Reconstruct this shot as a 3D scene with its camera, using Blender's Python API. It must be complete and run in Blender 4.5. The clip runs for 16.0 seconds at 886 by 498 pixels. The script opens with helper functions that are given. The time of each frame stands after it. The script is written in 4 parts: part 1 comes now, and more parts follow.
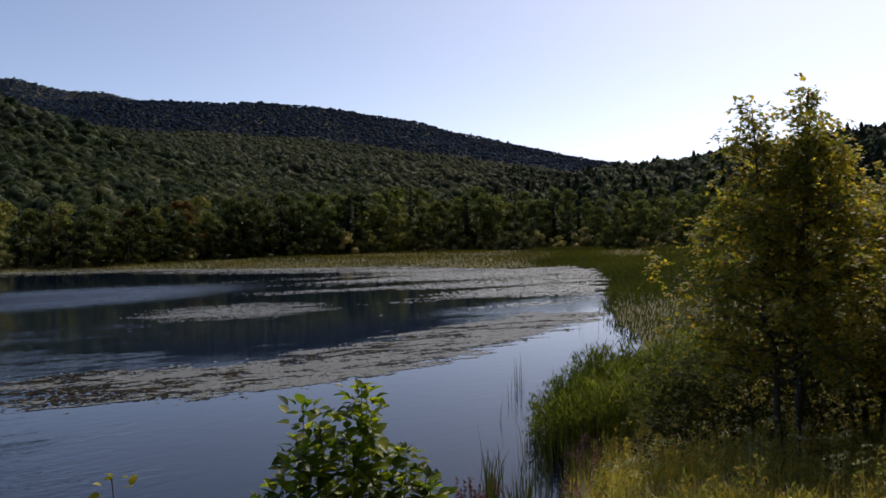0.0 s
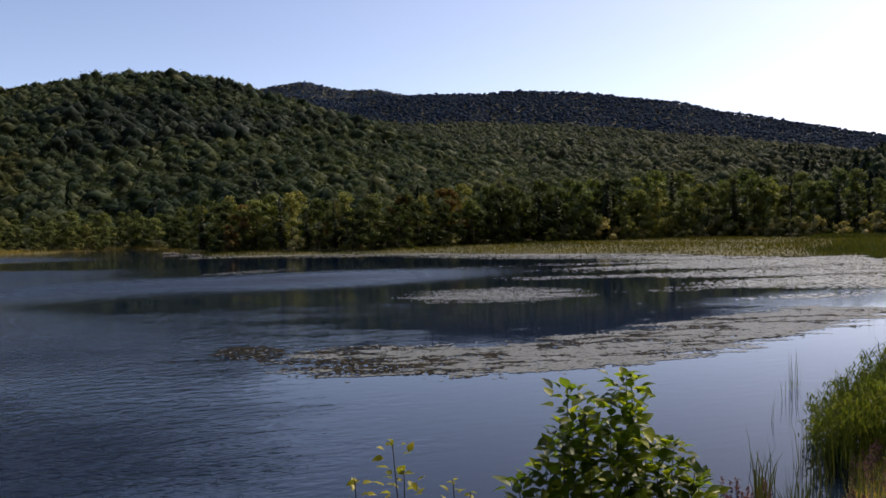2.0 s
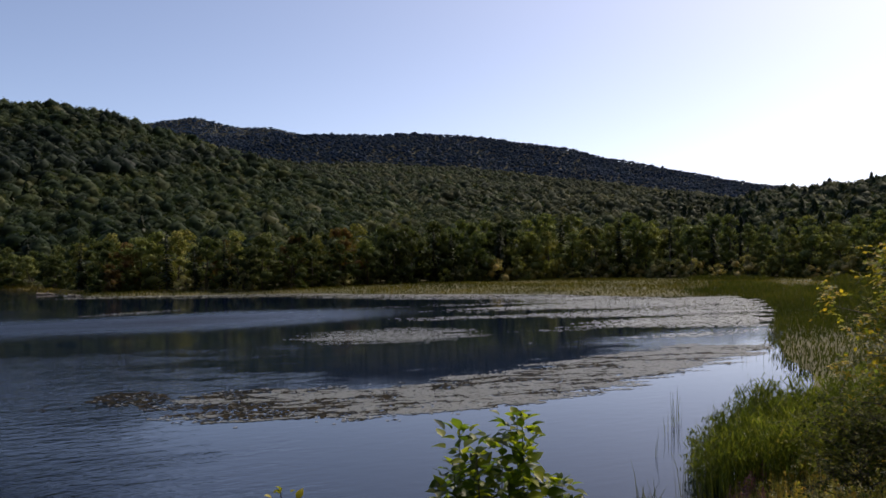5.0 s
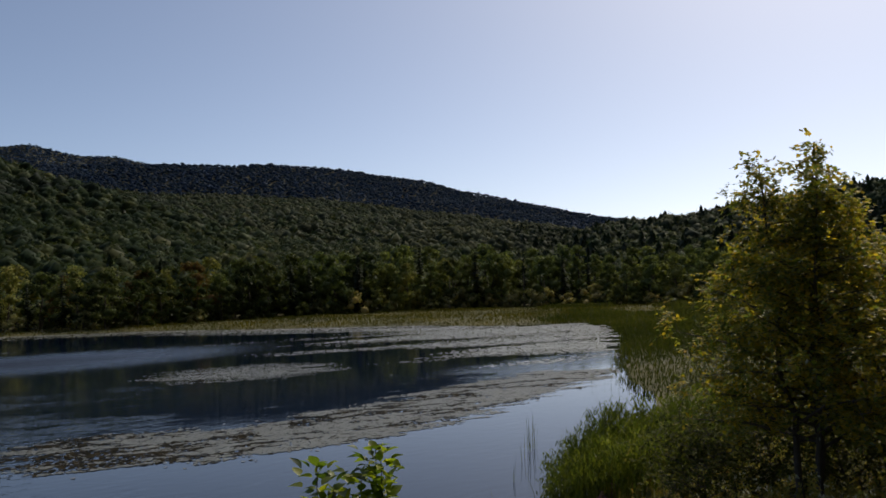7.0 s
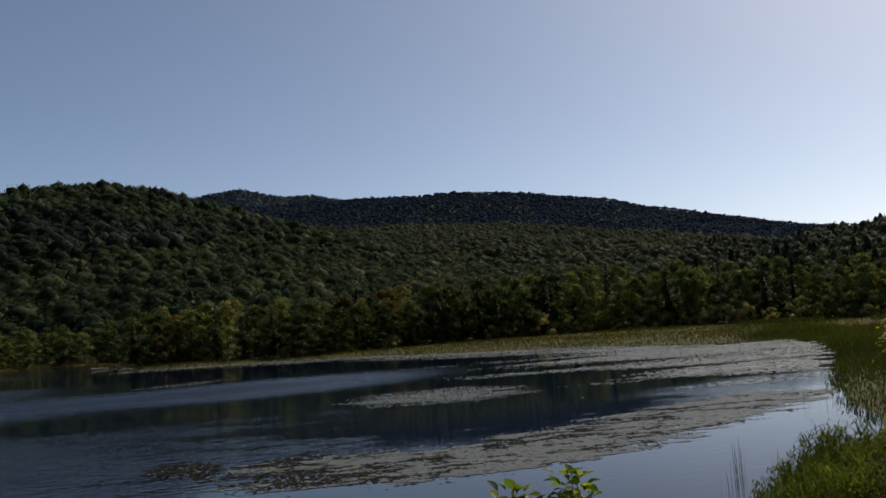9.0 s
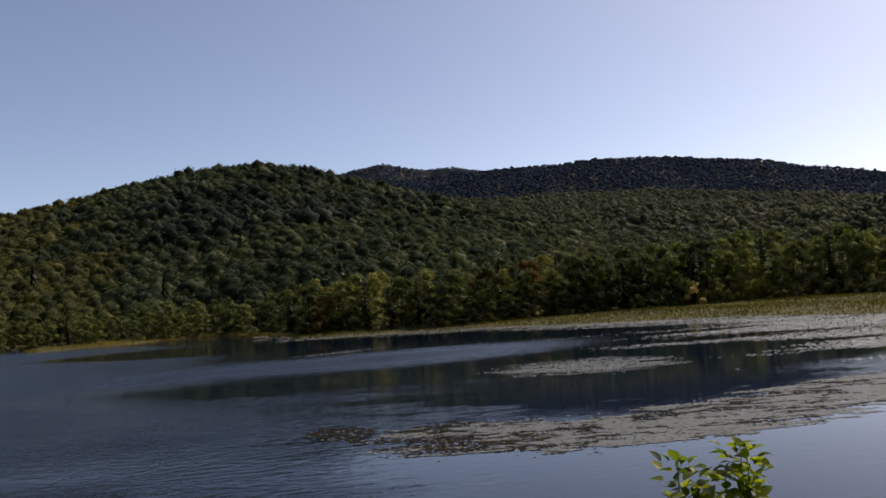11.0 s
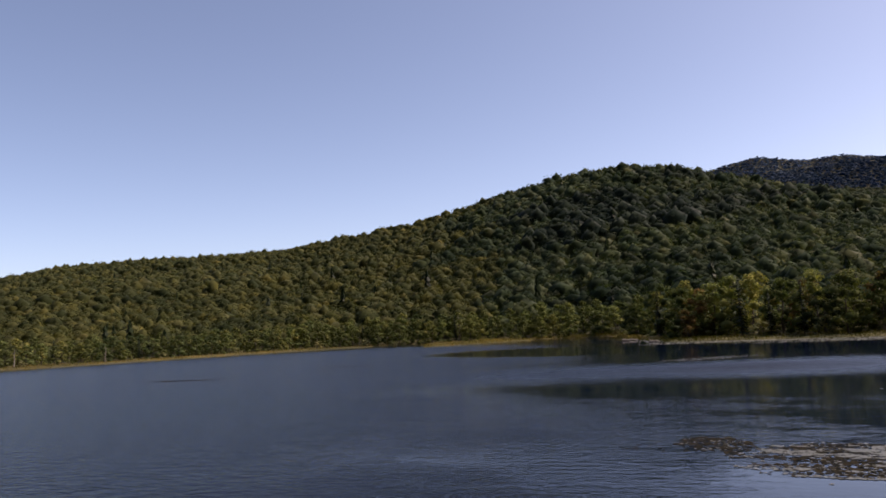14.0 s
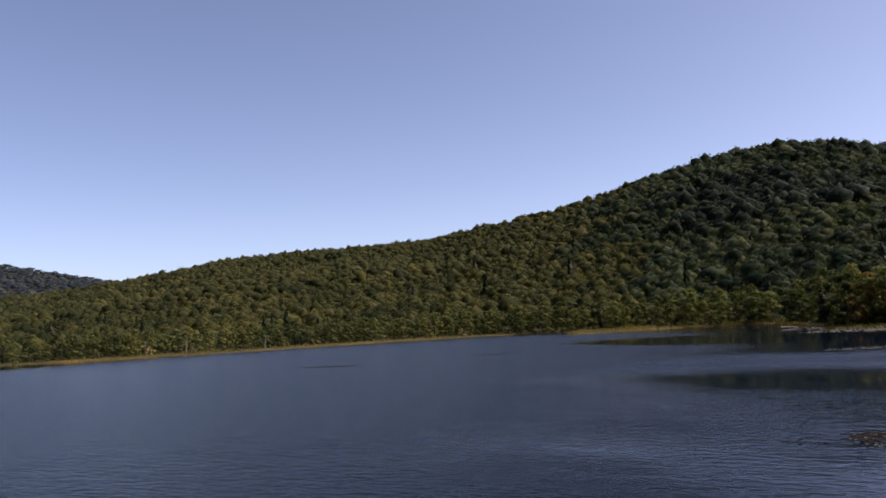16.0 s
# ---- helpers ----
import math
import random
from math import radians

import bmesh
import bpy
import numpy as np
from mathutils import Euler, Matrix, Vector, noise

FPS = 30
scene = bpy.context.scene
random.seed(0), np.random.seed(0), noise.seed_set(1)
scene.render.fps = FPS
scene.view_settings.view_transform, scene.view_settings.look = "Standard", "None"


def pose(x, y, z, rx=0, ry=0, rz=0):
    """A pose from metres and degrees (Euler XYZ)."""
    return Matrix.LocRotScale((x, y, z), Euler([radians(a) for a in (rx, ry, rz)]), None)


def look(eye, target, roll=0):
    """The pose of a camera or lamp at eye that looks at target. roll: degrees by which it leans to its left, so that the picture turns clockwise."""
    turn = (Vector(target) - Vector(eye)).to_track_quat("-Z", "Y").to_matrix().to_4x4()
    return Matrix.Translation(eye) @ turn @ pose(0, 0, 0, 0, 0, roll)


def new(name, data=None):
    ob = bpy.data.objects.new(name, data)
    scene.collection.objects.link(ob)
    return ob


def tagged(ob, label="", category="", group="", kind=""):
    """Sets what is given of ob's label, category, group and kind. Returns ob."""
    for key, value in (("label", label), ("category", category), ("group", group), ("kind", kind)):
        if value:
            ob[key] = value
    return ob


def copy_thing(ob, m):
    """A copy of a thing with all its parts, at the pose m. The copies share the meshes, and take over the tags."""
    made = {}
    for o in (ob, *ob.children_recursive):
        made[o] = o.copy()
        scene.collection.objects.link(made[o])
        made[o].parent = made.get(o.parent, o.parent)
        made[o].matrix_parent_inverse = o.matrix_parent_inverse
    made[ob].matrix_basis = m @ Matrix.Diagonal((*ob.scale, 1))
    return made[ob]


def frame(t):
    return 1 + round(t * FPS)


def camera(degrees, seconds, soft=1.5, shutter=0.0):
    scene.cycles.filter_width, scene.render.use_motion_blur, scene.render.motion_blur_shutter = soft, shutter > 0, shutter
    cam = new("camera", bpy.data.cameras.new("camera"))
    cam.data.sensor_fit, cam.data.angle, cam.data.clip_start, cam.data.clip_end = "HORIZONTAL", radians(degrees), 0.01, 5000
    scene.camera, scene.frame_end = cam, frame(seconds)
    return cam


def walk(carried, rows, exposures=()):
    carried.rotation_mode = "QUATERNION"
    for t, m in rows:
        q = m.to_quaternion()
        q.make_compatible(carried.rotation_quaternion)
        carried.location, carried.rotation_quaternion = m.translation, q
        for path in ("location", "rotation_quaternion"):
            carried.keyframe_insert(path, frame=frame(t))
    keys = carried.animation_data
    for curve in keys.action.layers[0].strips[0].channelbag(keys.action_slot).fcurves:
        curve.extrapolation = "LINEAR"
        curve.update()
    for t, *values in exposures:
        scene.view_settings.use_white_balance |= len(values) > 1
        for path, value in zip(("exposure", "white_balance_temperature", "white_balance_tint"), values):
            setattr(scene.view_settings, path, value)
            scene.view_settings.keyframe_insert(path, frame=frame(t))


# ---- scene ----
# ---------------------------------------------------------------- camera
cam = camera(59.9, 16.0, soft=1.65)
# seconds, step to the side (m), yaw to the left, pitch, roll (degrees)
VIEW = [
    (0.0, 0.035, -24.16, -1.47, -0.99), (0.5, 0.018, -18.77, -1.66, -0.61), (1.0, 0.015, -13.5, -1.81, -0.93),
    (1.5, 0.007, -9.08, -2.2, -1.14), (2.0, -0.004, -5.19, -2.16, -1.2), (2.5, 0.002, -4.92, -1.42, -1.15),
    (3.0, -0.012, -3.41, -1.83, -1.32), (3.5, -0.017, -2.32, -1.4, -1.48), (4.0, -0.006, -2.61, -0.17, -1.81),
    (4.5, -0.002, -6.08, 1.2, -1.46), (5.0, 0.004, -13.07, 0.72, -0.8), (5.2, 0.006, -16.43, 0.42, -0.8),
    (6.2, 0.012, -25.4, 1.7, -1.1), (7.3, 0.016, -23.04, 4.06, -1.84), (7.5, 0.017, -22.84, 4.98, -1.79),
    (8.0, 0.017, -18.75, 5.45, -2.89), (8.5, 0.016, -14.11, 4.92, -2.94), (8.7, 0.015, -12.23, 5.03, -3.21),
    (9.7, -0.01, -7.6, 5.1, -3.9), (10.8, -0.048, -2.9, 4.52, -3.9), (11.0, -0.052, 0.62, 3.62, -3.99),
    (11.5, -0.055, 4.33, 3.65, -4.46), (12.0, -0.055, 8.6, 3.43, -3.8), (12.5, -0.055, 14.32, 4.01, -3.56),
    (13.0, -0.055, 18.61, 4.4, -3.22), (13.5, -0.055, 22.55, 4.92, -2.8), (14.0, -0.055, 27.47, 5.46, -3.1),
    (14.5, -0.055, 28.24, 5.47, -3.93), (15.0, -0.055, 31.17, 5.95, -3.4), (15.5, -0.055, 34.62, 6.15, -3.66),
    (16.0, -0.055, 38.06, 5.14, -3.32)]
EXPOSURE = [(0.0, 0.1, 7030, 14), (1.5, 0.42, 7230, 15), (3.5, 0.68, 7230, 18), (5.2, 0.25, 7180, 15), (7.3, -0.22, 7180, 8), (8.7, -0.32, 7230, 7),
            (10.8, 0.17, 7550, 15), (11.5, 0.35, 7750, 17), (12.5, 0.57, 7800, 21), (14.0, 0.58, 7700, 23), (16.0, 0.49, 7250, 25)]
walk(cam, [(t, pose(side, 0, 5.0, 90 + pitch, 0, yaw) @ pose(0, 0, 0, 0, 0, roll)) for t, side, yaw, pitch, roll in VIEW], EXPOSURE)

# ---------------------------------------------------------------- light
SUN_AZ, SUN_EL = 57.0, 47.0          # degrees to the right of +y, and up
world = bpy.data.worlds.new("sky")
scene.world = world
world.use_nodes = True
wn = world.node_tree
wn.nodes.clear()
w_out, w_bg, w_sky = (wn.nodes.new(k) for k in ("ShaderNodeOutputWorld", "ShaderNodeBackground", "ShaderNodeTexSky"))
w_sky.sky_type, w_sky.sun_disc = "NISHITA", False
w_sky.sun_elevation, w_sky.sun_rotation = radians(SUN_EL), radians(SUN_AZ)
w_sky.air_density, w_sky.dust_density, w_sky.ozone_density = 0.55, 1.2, 1.6
w_bg.inputs[1].default_value = 0.155
wn.links.new(w_sky.outputs[0], w_bg.inputs[0])
wn.links.new(w_bg.outputs[0], w_out.inputs[0])
sun = new("sun", bpy.data.lights.new("sun", "SUN"))
sun.data.energy, sun.data.angle, sun.data.color = 2.4, radians(0.6), (1.0, 0.93, 0.82)
sun.matrix_world = look((0, 0, 60), (-60 * math.sin(radians(SUN_AZ)) / math.tan(radians(SUN_EL)),
                                     -60 * math.cos(radians(SUN_AZ)) / math.tan(radians(SUN_EL)), 0))
sun["kind"] = "structure"

# ---------------------------------------------------------------- materials
def material(name):
    m = bpy.data.materials.new(name)
    m.use_nodes = True
    nt = m.node_tree
    nt.nodes.clear()
    return m, nt, nt.nodes.new("ShaderNodeOutputMaterial")


def node(nt, kind, **values):
    n = nt.nodes.new(kind)
    for key, v in values.items():
        if key in n.inputs:
            n.inputs[key].default_value = v
    return n


def ramp(nt, source, stops):
    n = nt.nodes.new("ShaderNodeValToRGB")
    e = n.color_ramp.elements
    while len(e) < len(stops):
        e.new(0.5)
    for k, (at, c) in enumerate(stops):
        e[k].position, e[k].color = at, (*c, 1)
    nt.links.new(source, n.inputs[0])
    return n.outputs[0]


def noise_tex(nt, scale, detail=4.0, vector=None, rough=0.55):
    n = node(nt, "ShaderNodeTexNoise", Scale=scale, Detail=detail, Roughness=rough)
    if vector is None:
        vector = nt.nodes.new("ShaderNodeTexCoord").outputs["Object"]
    nt.links.new(vector, n.inputs["Vector"])
    return n.outputs["Fac"]


def mixed(nt, a, b, fac, blend="MIX"):
    n = nt.nodes.new("ShaderNodeMix")
    n.data_type, n.blend_type = "RGBA", blend
    for socket, v in ((n.inputs[6], a), (n.inputs[7], b), (n.inputs[0], fac)):
        if isinstance(v, bpy.types.NodeSocket):
            nt.links.new(v, socket)
        else:
            socket.default_value = (*v, 1) if isinstance(v, tuple) else v
    return n.outputs[2]


def foliage(name, tones, through_light=0.35, gloss=0.08, rough=0.5, patch=0.25, per="island", crown=0.0, each=False, glow=1.0):
    """Leaves: tones picked leaf by leaf (or thing by thing) and shifted in large patches; light passes through."""
    m, nt, out = material(name)
    if per == "island":
        pick = nt.nodes.new("ShaderNodeNewGeometry").outputs["Random Per Island"]
    elif per == "tree":
        tone = nt.nodes.new("ShaderNodeAttribute")
        tone.attribute_name = "tone"
        pick = mixed(nt, tone.outputs["Fac"], nt.nodes.new("ShaderNodeNewGeometry").outputs["Random Per Island"], 0.3)
    else:
        pick = nt.nodes.new("ShaderNodeObjectInfo").outputs["Random"]
    step = 1.0 / max(1, len(tones) - 1)
    colour = ramp(nt, pick, [(k * step, c) for k, c in enumerate(tones)])
    world_at = nt.nodes.new("ShaderNodeNewGeometry").outputs["Position"]
    broad = noise_tex(nt, patch, 3.0, world_at)
    shade = ramp(nt, broad, [(0.3, (0.58, 0.66, 0.66)), (0.7, (1.24, 1.2, 1.04))])
    colour = mixed(nt, colour, shade, 1.0, "MULTIPLY")
    if crown:
        tone = ramp(nt, noise_tex(nt, crown, 1.0, world_at), [(0.34, (0.7, 0.76, 0.8)), (0.5, (1, 1, 1)), (0.68, (1.35, 1.22, 0.95))])
        colour = mixed(nt, colour, tone, 1.0, "MULTIPLY")
    if each:
        own = ramp(nt, nt.nodes.new("ShaderNodeObjectInfo").outputs["Random"], [(0.0, (0.55, 0.62, 0.68)), (0.5, (0.95, 1.0, 0.95)), (1.0, (1.4, 1.3, 1.15))])
        colour = mixed(nt, colour, own, 1.0, "MULTIPLY")
    d, tr, g = (nt.nodes.new(k) for k in ("ShaderNodeBsdfDiffuse", "ShaderNodeBsdfTranslucent", "ShaderNodeBsdfGlossy"))
    g.inputs["Roughness"].default_value = rough
    warm = mixed(nt, colour, (1.2 * glow, 1.25 * glow, 0.5), 1.0, "MULTIPLY")
    nt.links.new(colour, d.inputs[0])
    nt.links.new(warm, tr.inputs[0])
    a, b = nt.nodes.new("ShaderNodeMixShader"), nt.nodes.new("ShaderNodeMixShader")
    a.inputs[0].default_value, b.inputs[0].default_value = through_light, gloss
    nt.links.new(d.outputs[0], a.inputs[1])
    nt.links.new(tr.outputs[0], a.inputs[2])
    edge = node(nt, "ShaderNodeFresnel", IOR=1.35)
    weight = node(nt, "ShaderNodeMath")
    weight.operation = "MULTIPLY"
    nt.links.new(edge.outputs[0], weight.inputs[0])
    weight.inputs[1].default_value = gloss * 4
    nt.links.new(weight.outputs[0], b.inputs[0])
    nt.links.new(a.outputs[0], b.inputs[1])
    nt.links.new(g.outputs[0], b.inputs[2])
    nt.links.new(b.outputs[0], out.inputs[0])
    return m


def bark(name, dark, light, scale=14.0):
    m, nt, out = material(name)
    at = nt.nodes.new("ShaderNodeTexCoord").outputs["Object"]
    stretch = node(nt, "ShaderNodeMapping")
    stretch.inputs["Scale"].default_value = (1, 1, 0.25)
    nt.links.new(at, stretch.inputs[0])
    n1 = noise_tex(nt, scale, 6.0, stretch.outputs[0], 0.7)
    p = node(nt, "ShaderNodeBsdfPrincipled", Roughness=0.9)
    nt.links.new(ramp(nt, n1, [(0.3, dark), (0.7, light)]), p.inputs["Base Color"])
    bump = node(nt, "ShaderNodeBump", Strength=0.6, Distance=0.02)
    nt.links.new(n1, bump.inputs["Height"])
    nt.links.new(bump.outputs[0], p.inputs["Normal"])
    nt.links.new(p.outputs[0], out.inputs[0])
    return m


def ground_material():
    m, nt, out = material("soil and litter")
    at = nt.nodes.new("ShaderNodeNewGeometry").outputs["Position"]
    n1, n2 = noise_tex(nt, 0.08, 5.0, at), noise_tex(nt, 6.0, 6.0, at, 0.7)
    a = ramp(nt, n1, [(0.35, (0.025, 0.034, 0.013)), (0.65, (0.055, 0.05, 0.02))])
    b = ramp(nt, n2, [(0.3, (0.5, 0.5, 0.5)), (0.75, (1.3, 1.25, 1.1))])
    p = node(nt, "ShaderNodeBsdfPrincipled", Roughness=0.95)
    split = nt.nodes.new("ShaderNodeSeparateXYZ")
    nt.links.new(at, split.inputs[0])
    low = ramp(nt, split.outputs["Z"], [(0.75, (1, 1, 1)), (1.0, (0, 0, 0))])
    a = mixed(nt, a, ramp(nt, n1, [(0.35, (0.075, 0.08, 0.032)), (0.65, (0.14, 0.125, 0.055))]), low)
    nt.links.new(mixed(nt, a, b, 1.0, "MULTIPLY"), p.inputs["Base Color"])
    bump = node(nt, "ShaderNodeBump", Strength=0.7, Distance=0.06)
    nt.links.new(n2, bump.inputs["Height"])
    nt.links.new(bump.outputs[0], p.inputs["Normal"])
    nt.links.new(p.outputs[0], out.inputs[0])
    return m


def water_material():
    """Dark pond water; wind ripples lie over the open pond and in streaks, with still water between them."""
    m, nt, out = material("pond water")
    at = nt.nodes.new("ShaderNodeNewGeometry").outputs["Position"]

    def mapped(scale, turn=0.0, place=(0, 0, 0)):
        n = node(nt, "ShaderNodeMapping")
        n.vector_type = "TEXTURE"
        n.inputs["Location"].default_value, n.inputs["Rotation"].default_value, n.inputs["Scale"].default_value = place, (0, 0, turn), scale
        nt.links.new(at, n.inputs[0])
        return n.outputs[0]

    def plus(a, b, operation="ADD"):
        n = node(nt, "ShaderNodeMath")
        n.operation = operation
        for k, v in enumerate((a, b)):
            if isinstance(v, bpy.types.NodeSocket):
                nt.links.new(v, n.inputs[k])
            else:
                n.inputs[k].default_value = v
        return n.outputs[0]

    # gusts on the water: centre, half lengths, turn
    wind = plus(plus(noise_tex(nt, 1.0, 3.0, mapped((40, 7, 1), 0.1)), -0.5), 0.4, "MULTIPLY")
    wind = plus(wind, plus(plus(noise_tex(nt, 1.0, 2.0, mapped((9, 2.2, 1), -0.1)), -0.5), 0.35, "MULTIPLY"))
    wind = plus(wind, plus(plus(noise_tex(nt, 1.0, 2.0, mapped((2.2, 0.5, 1), 0.05)), -0.5), 0.5, "MULTIPLY"))
    wind = plus(wind, -0.07)
    for place, half, turn, power in (((-90, 62, 0), (75, 105, 1), 0.0, 4.0), ((-42, 106, 0), (32, 15, 1), -0.1, -2.2), ((28, 43, 0), (15, 6, 1), 0.3, 0.3), ((-8, 68.5, 0), (29, 15, 1), 0.33, 1.0), ((-14, 42, 0), (24, 9, 1), 0.05, 0.45), ((-13, 31, 0), (17, 11, 1), 0.1, 0.6), ((-27, 14, 0), (26, 13, 1), 0.0, 1.5), ((-31, 29, 0), (25, 19, 1), 0.0, 0.9), ((-9, 17, 0), (12, 9.0, 1), 0.15, 0.8)):
        g = nt.nodes.new("ShaderNodeTexGradient")
        g.gradient_type = "SPHERICAL"
        nt.links.new(mapped((half[0], half[1], 50), turn, place), g.inputs[0])
        wind = plus(wind, plus(g.outputs["Fac"], power, "MULTIPLY"))
        if place[0] == -9:
            close = g.outputs["Fac"]
        if place[0] == -8:
            strip = g.outputs["Fac"]
    amount = ramp(nt, wind, [(0.0, (0.02, 0.02, 0.02)), (0.2, (0.1, 0.1, 0.1)), (0.5, (0.32, 0.32, 0.32)), (1.0, (1.3, 1.3, 1.3))])
    amount = plus(amount, plus(plus(plus(close, 0.9, "MULTIPLY"), plus(strip, 0.2, "MULTIPLY")), 1.0), "MULTIPLY")
    waves = plus(plus(plus(noise_tex(nt, 1.0, 1.5, mapped((0.72, 0.33, 1), 0.2)), 0.9, "MULTIPLY"), plus(noise_tex(nt, 1.0, 2.0, mapped((0.26, 0.12, 1), -0.1)), 0.42, "MULTIPLY")), plus(noise_tex(nt, 1.0, 2.0, mapped((2.0, 0.7, 1), 0.3)), 0.5, "MULTIPLY"))
    bump = node(nt, "ShaderNodeBump", Distance=0.15)
    nt.links.new(amount, bump.inputs["Strength"])
    nt.links.new(waves, bump.inputs["Height"])
    p = node(nt, "ShaderNodeBsdfPrincipled", Roughness=0.04, IOR=1.33)
    p.inputs["Base Color"].default_value = (0.0048, 0.0115, 0.027, 1)
    nt.links.new(bump.outputs[0], p.inputs["Normal"])
    nt.links.new(plus(plus(plus(amount, 0.13, "MULTIPLY"), plus(strip, 0.35, "MULTIPLY")), 0.025), p.inputs["Roughness"])
    nt.links.new(p.outputs[0], out.inputs[0])
    return m


SOIL, WATER = ground_material(), water_material()
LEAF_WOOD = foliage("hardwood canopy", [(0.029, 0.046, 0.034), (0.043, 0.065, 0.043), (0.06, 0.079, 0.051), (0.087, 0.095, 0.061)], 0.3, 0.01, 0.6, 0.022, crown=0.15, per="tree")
# Lighter, warmer copy of the hardwood canopy: sunlight put into its colour.
LEAF_SUNLIT = foliage("hillside canopy with sunlight in its colour", [(0.041, 0.052, 0.027), (0.063, 0.073, 0.035), (0.087, 0.093, 0.043), (0.118, 0.112, 0.052)], 0.3, 0.01, 0.6, 0.022, crown=0.15, per="tree")
# Canopy colour darkened and cooled to carry the hill's shade.
LEAF_SHADED = foliage("hill canopy with shade in its colour", [(0.018, 0.027, 0.026), (0.026, 0.04, 0.034), (0.041, 0.053, 0.042)], 0.25, 0.01, 0.6, 0.022, crown=0.15, per="tree")
LEAF_SPRUCE = foliage("spruce needles", [(0.018, 0.031, 0.018), (0.031, 0.047, 0.023)], 0.1, 0.01, 0.6, 0.03, crown=0.2)
# Haze over the slope is put into this lighter, greyer green.
LEAF_SLOPE = foliage("slope canopy", [(0.05, 0.063, 0.048), (0.06, 0.071, 0.054), (0.072, 0.08, 0.059)], 0.2, 0.01, 0.6, 0.01, crown=0.12, per="tree")
LEAF_FOOT = foliage("foot of the slope", [(0.04, 0.055, 0.037), (0.058, 0.077, 0.051), (0.08, 0.095, 0.061), (0.108, 0.11, 0.068)], 0.3, 0.01, 0.6, 0.022, crown=0.15, per="tree")
# Blue in the next three colours stands in for haze over distance.
LEAF_RIDGE = foliage("ridge canopy with haze in its blue", [(0.039, 0.061, 0.125), (0.05, 0.078, 0.154)], 0.15, 0.01, 0.6, 0.008, crown=0.06, per="tree")
LEAF_PEAK = foliage("forest of the peaks, hazed blue", [(0.069, 0.111, 0.234), (0.082, 0.129, 0.261)], 0.15, 0.01, 0.6, 0.008, crown=0.03, per="tree")
LEAF_FAR = foliage("woods of the far hill, hazed blue", [(0.06, 0.08, 0.108), (0.072, 0.092, 0.122)], 0.15, 0.01, 0.6, 0.008, crown=0.03, per="tree")
LEAF_SHORE = foliage("shore tree leaves", [(0.1, 0.127, 0.067), (0.155, 0.182, 0.088), (0.22, 0.234, 0.109)], 0.34, 0.012, 0.5, 0.05, each=True)
# Dark green maple, deepened in colour for shade low in the belt.
LEAF_MAPLE = foliage("dark maple leaves, shade in colour", [(0.042, 0.057, 0.031), (0.064, 0.083, 0.04), (0.096, 0.108, 0.05)], 0.34, 0.012, 0.5, 0.05, each=True)
LEAF_BIRCH = foliage("yellowing leaves", [(0.11, 0.132, 0.065), (0.158, 0.174, 0.08), (0.218, 0.209, 0.094)], 0.34, 0.012, 0.5, 0.05, each=True)
LEAF_RED = foliage("reddening leaves", [(0.16, 0.09, 0.05), (0.19, 0.125, 0.06), (0.13, 0.12, 0.05)], 0.35, 0.012, 0.5, 0.05)
LEAF_NEAR = foliage("box elder leaflets", [(0.09, 0.115, 0.039), (0.175, 0.2, 0.062), (0.364, 0.292, 0.063), (0.559, 0.374, 0.078)], 0.6, 0.06, 0.5, 0.7, glow=1.25)
BUSH = foliage("bank shrub leaves", [(0.043, 0.061, 0.024), (0.094, 0.108, 0.038), (0.187, 0.173, 0.06)], 0.55, 0.02, 0.5, 0.7)
WEED = foliage("bank weed leaves", [(0.138, 0.167, 0.057), (0.253, 0.253, 0.092), (0.414, 0.345, 0.138), (0.333, 0.196, 0.081)], 0.5, 0.01, 0.5, 0.9)
LEAF_SHRUB = foliage("shrub leaves", [(0.04, 0.069, 0.021), (0.088, 0.138, 0.033), (0.176, 0.232, 0.043), (0.352, 0.37, 0.057)], 0.6, 0.01, 0.45, 3.0, "object", glow=1.15)
LEAF_YELLOW = foliage("small yellow leaves", [(0.3, 0.3, 0.04), (0.5, 0.42, 0.05)], 0.5, 0.01, 0.5, 3.0, "object")
REED = foliage("green reed blades", [(0.08, 0.108, 0.029), (0.135, 0.165, 0.04), (0.2, 0.212, 0.053)], 0.45, 0.01, 0.5, 0.4)
MARSH = foliage("olive marsh reeds", [(0.045, 0.061, 0.018), (0.074, 0.086, 0.025), (0.107, 0.102, 0.033)], 0.35, 0.01, 0.6, 0.06)
SEDGE = foliage("marsh sedge", [(0.064, 0.074, 0.024), (0.097, 0.094, 0.032), (0.138, 0.112, 0.044)], 0.4, 0.0, 0.6, 0.05, crown=0.12)
GRASS = foliage("dry bank grass", [(0.184, 0.207, 0.075), (0.31, 0.287, 0.109), (0.46, 0.38, 0.149), (0.506, 0.299, 0.109)], 0.5, 0.01, 0.5, 0.9, crown=0.8)
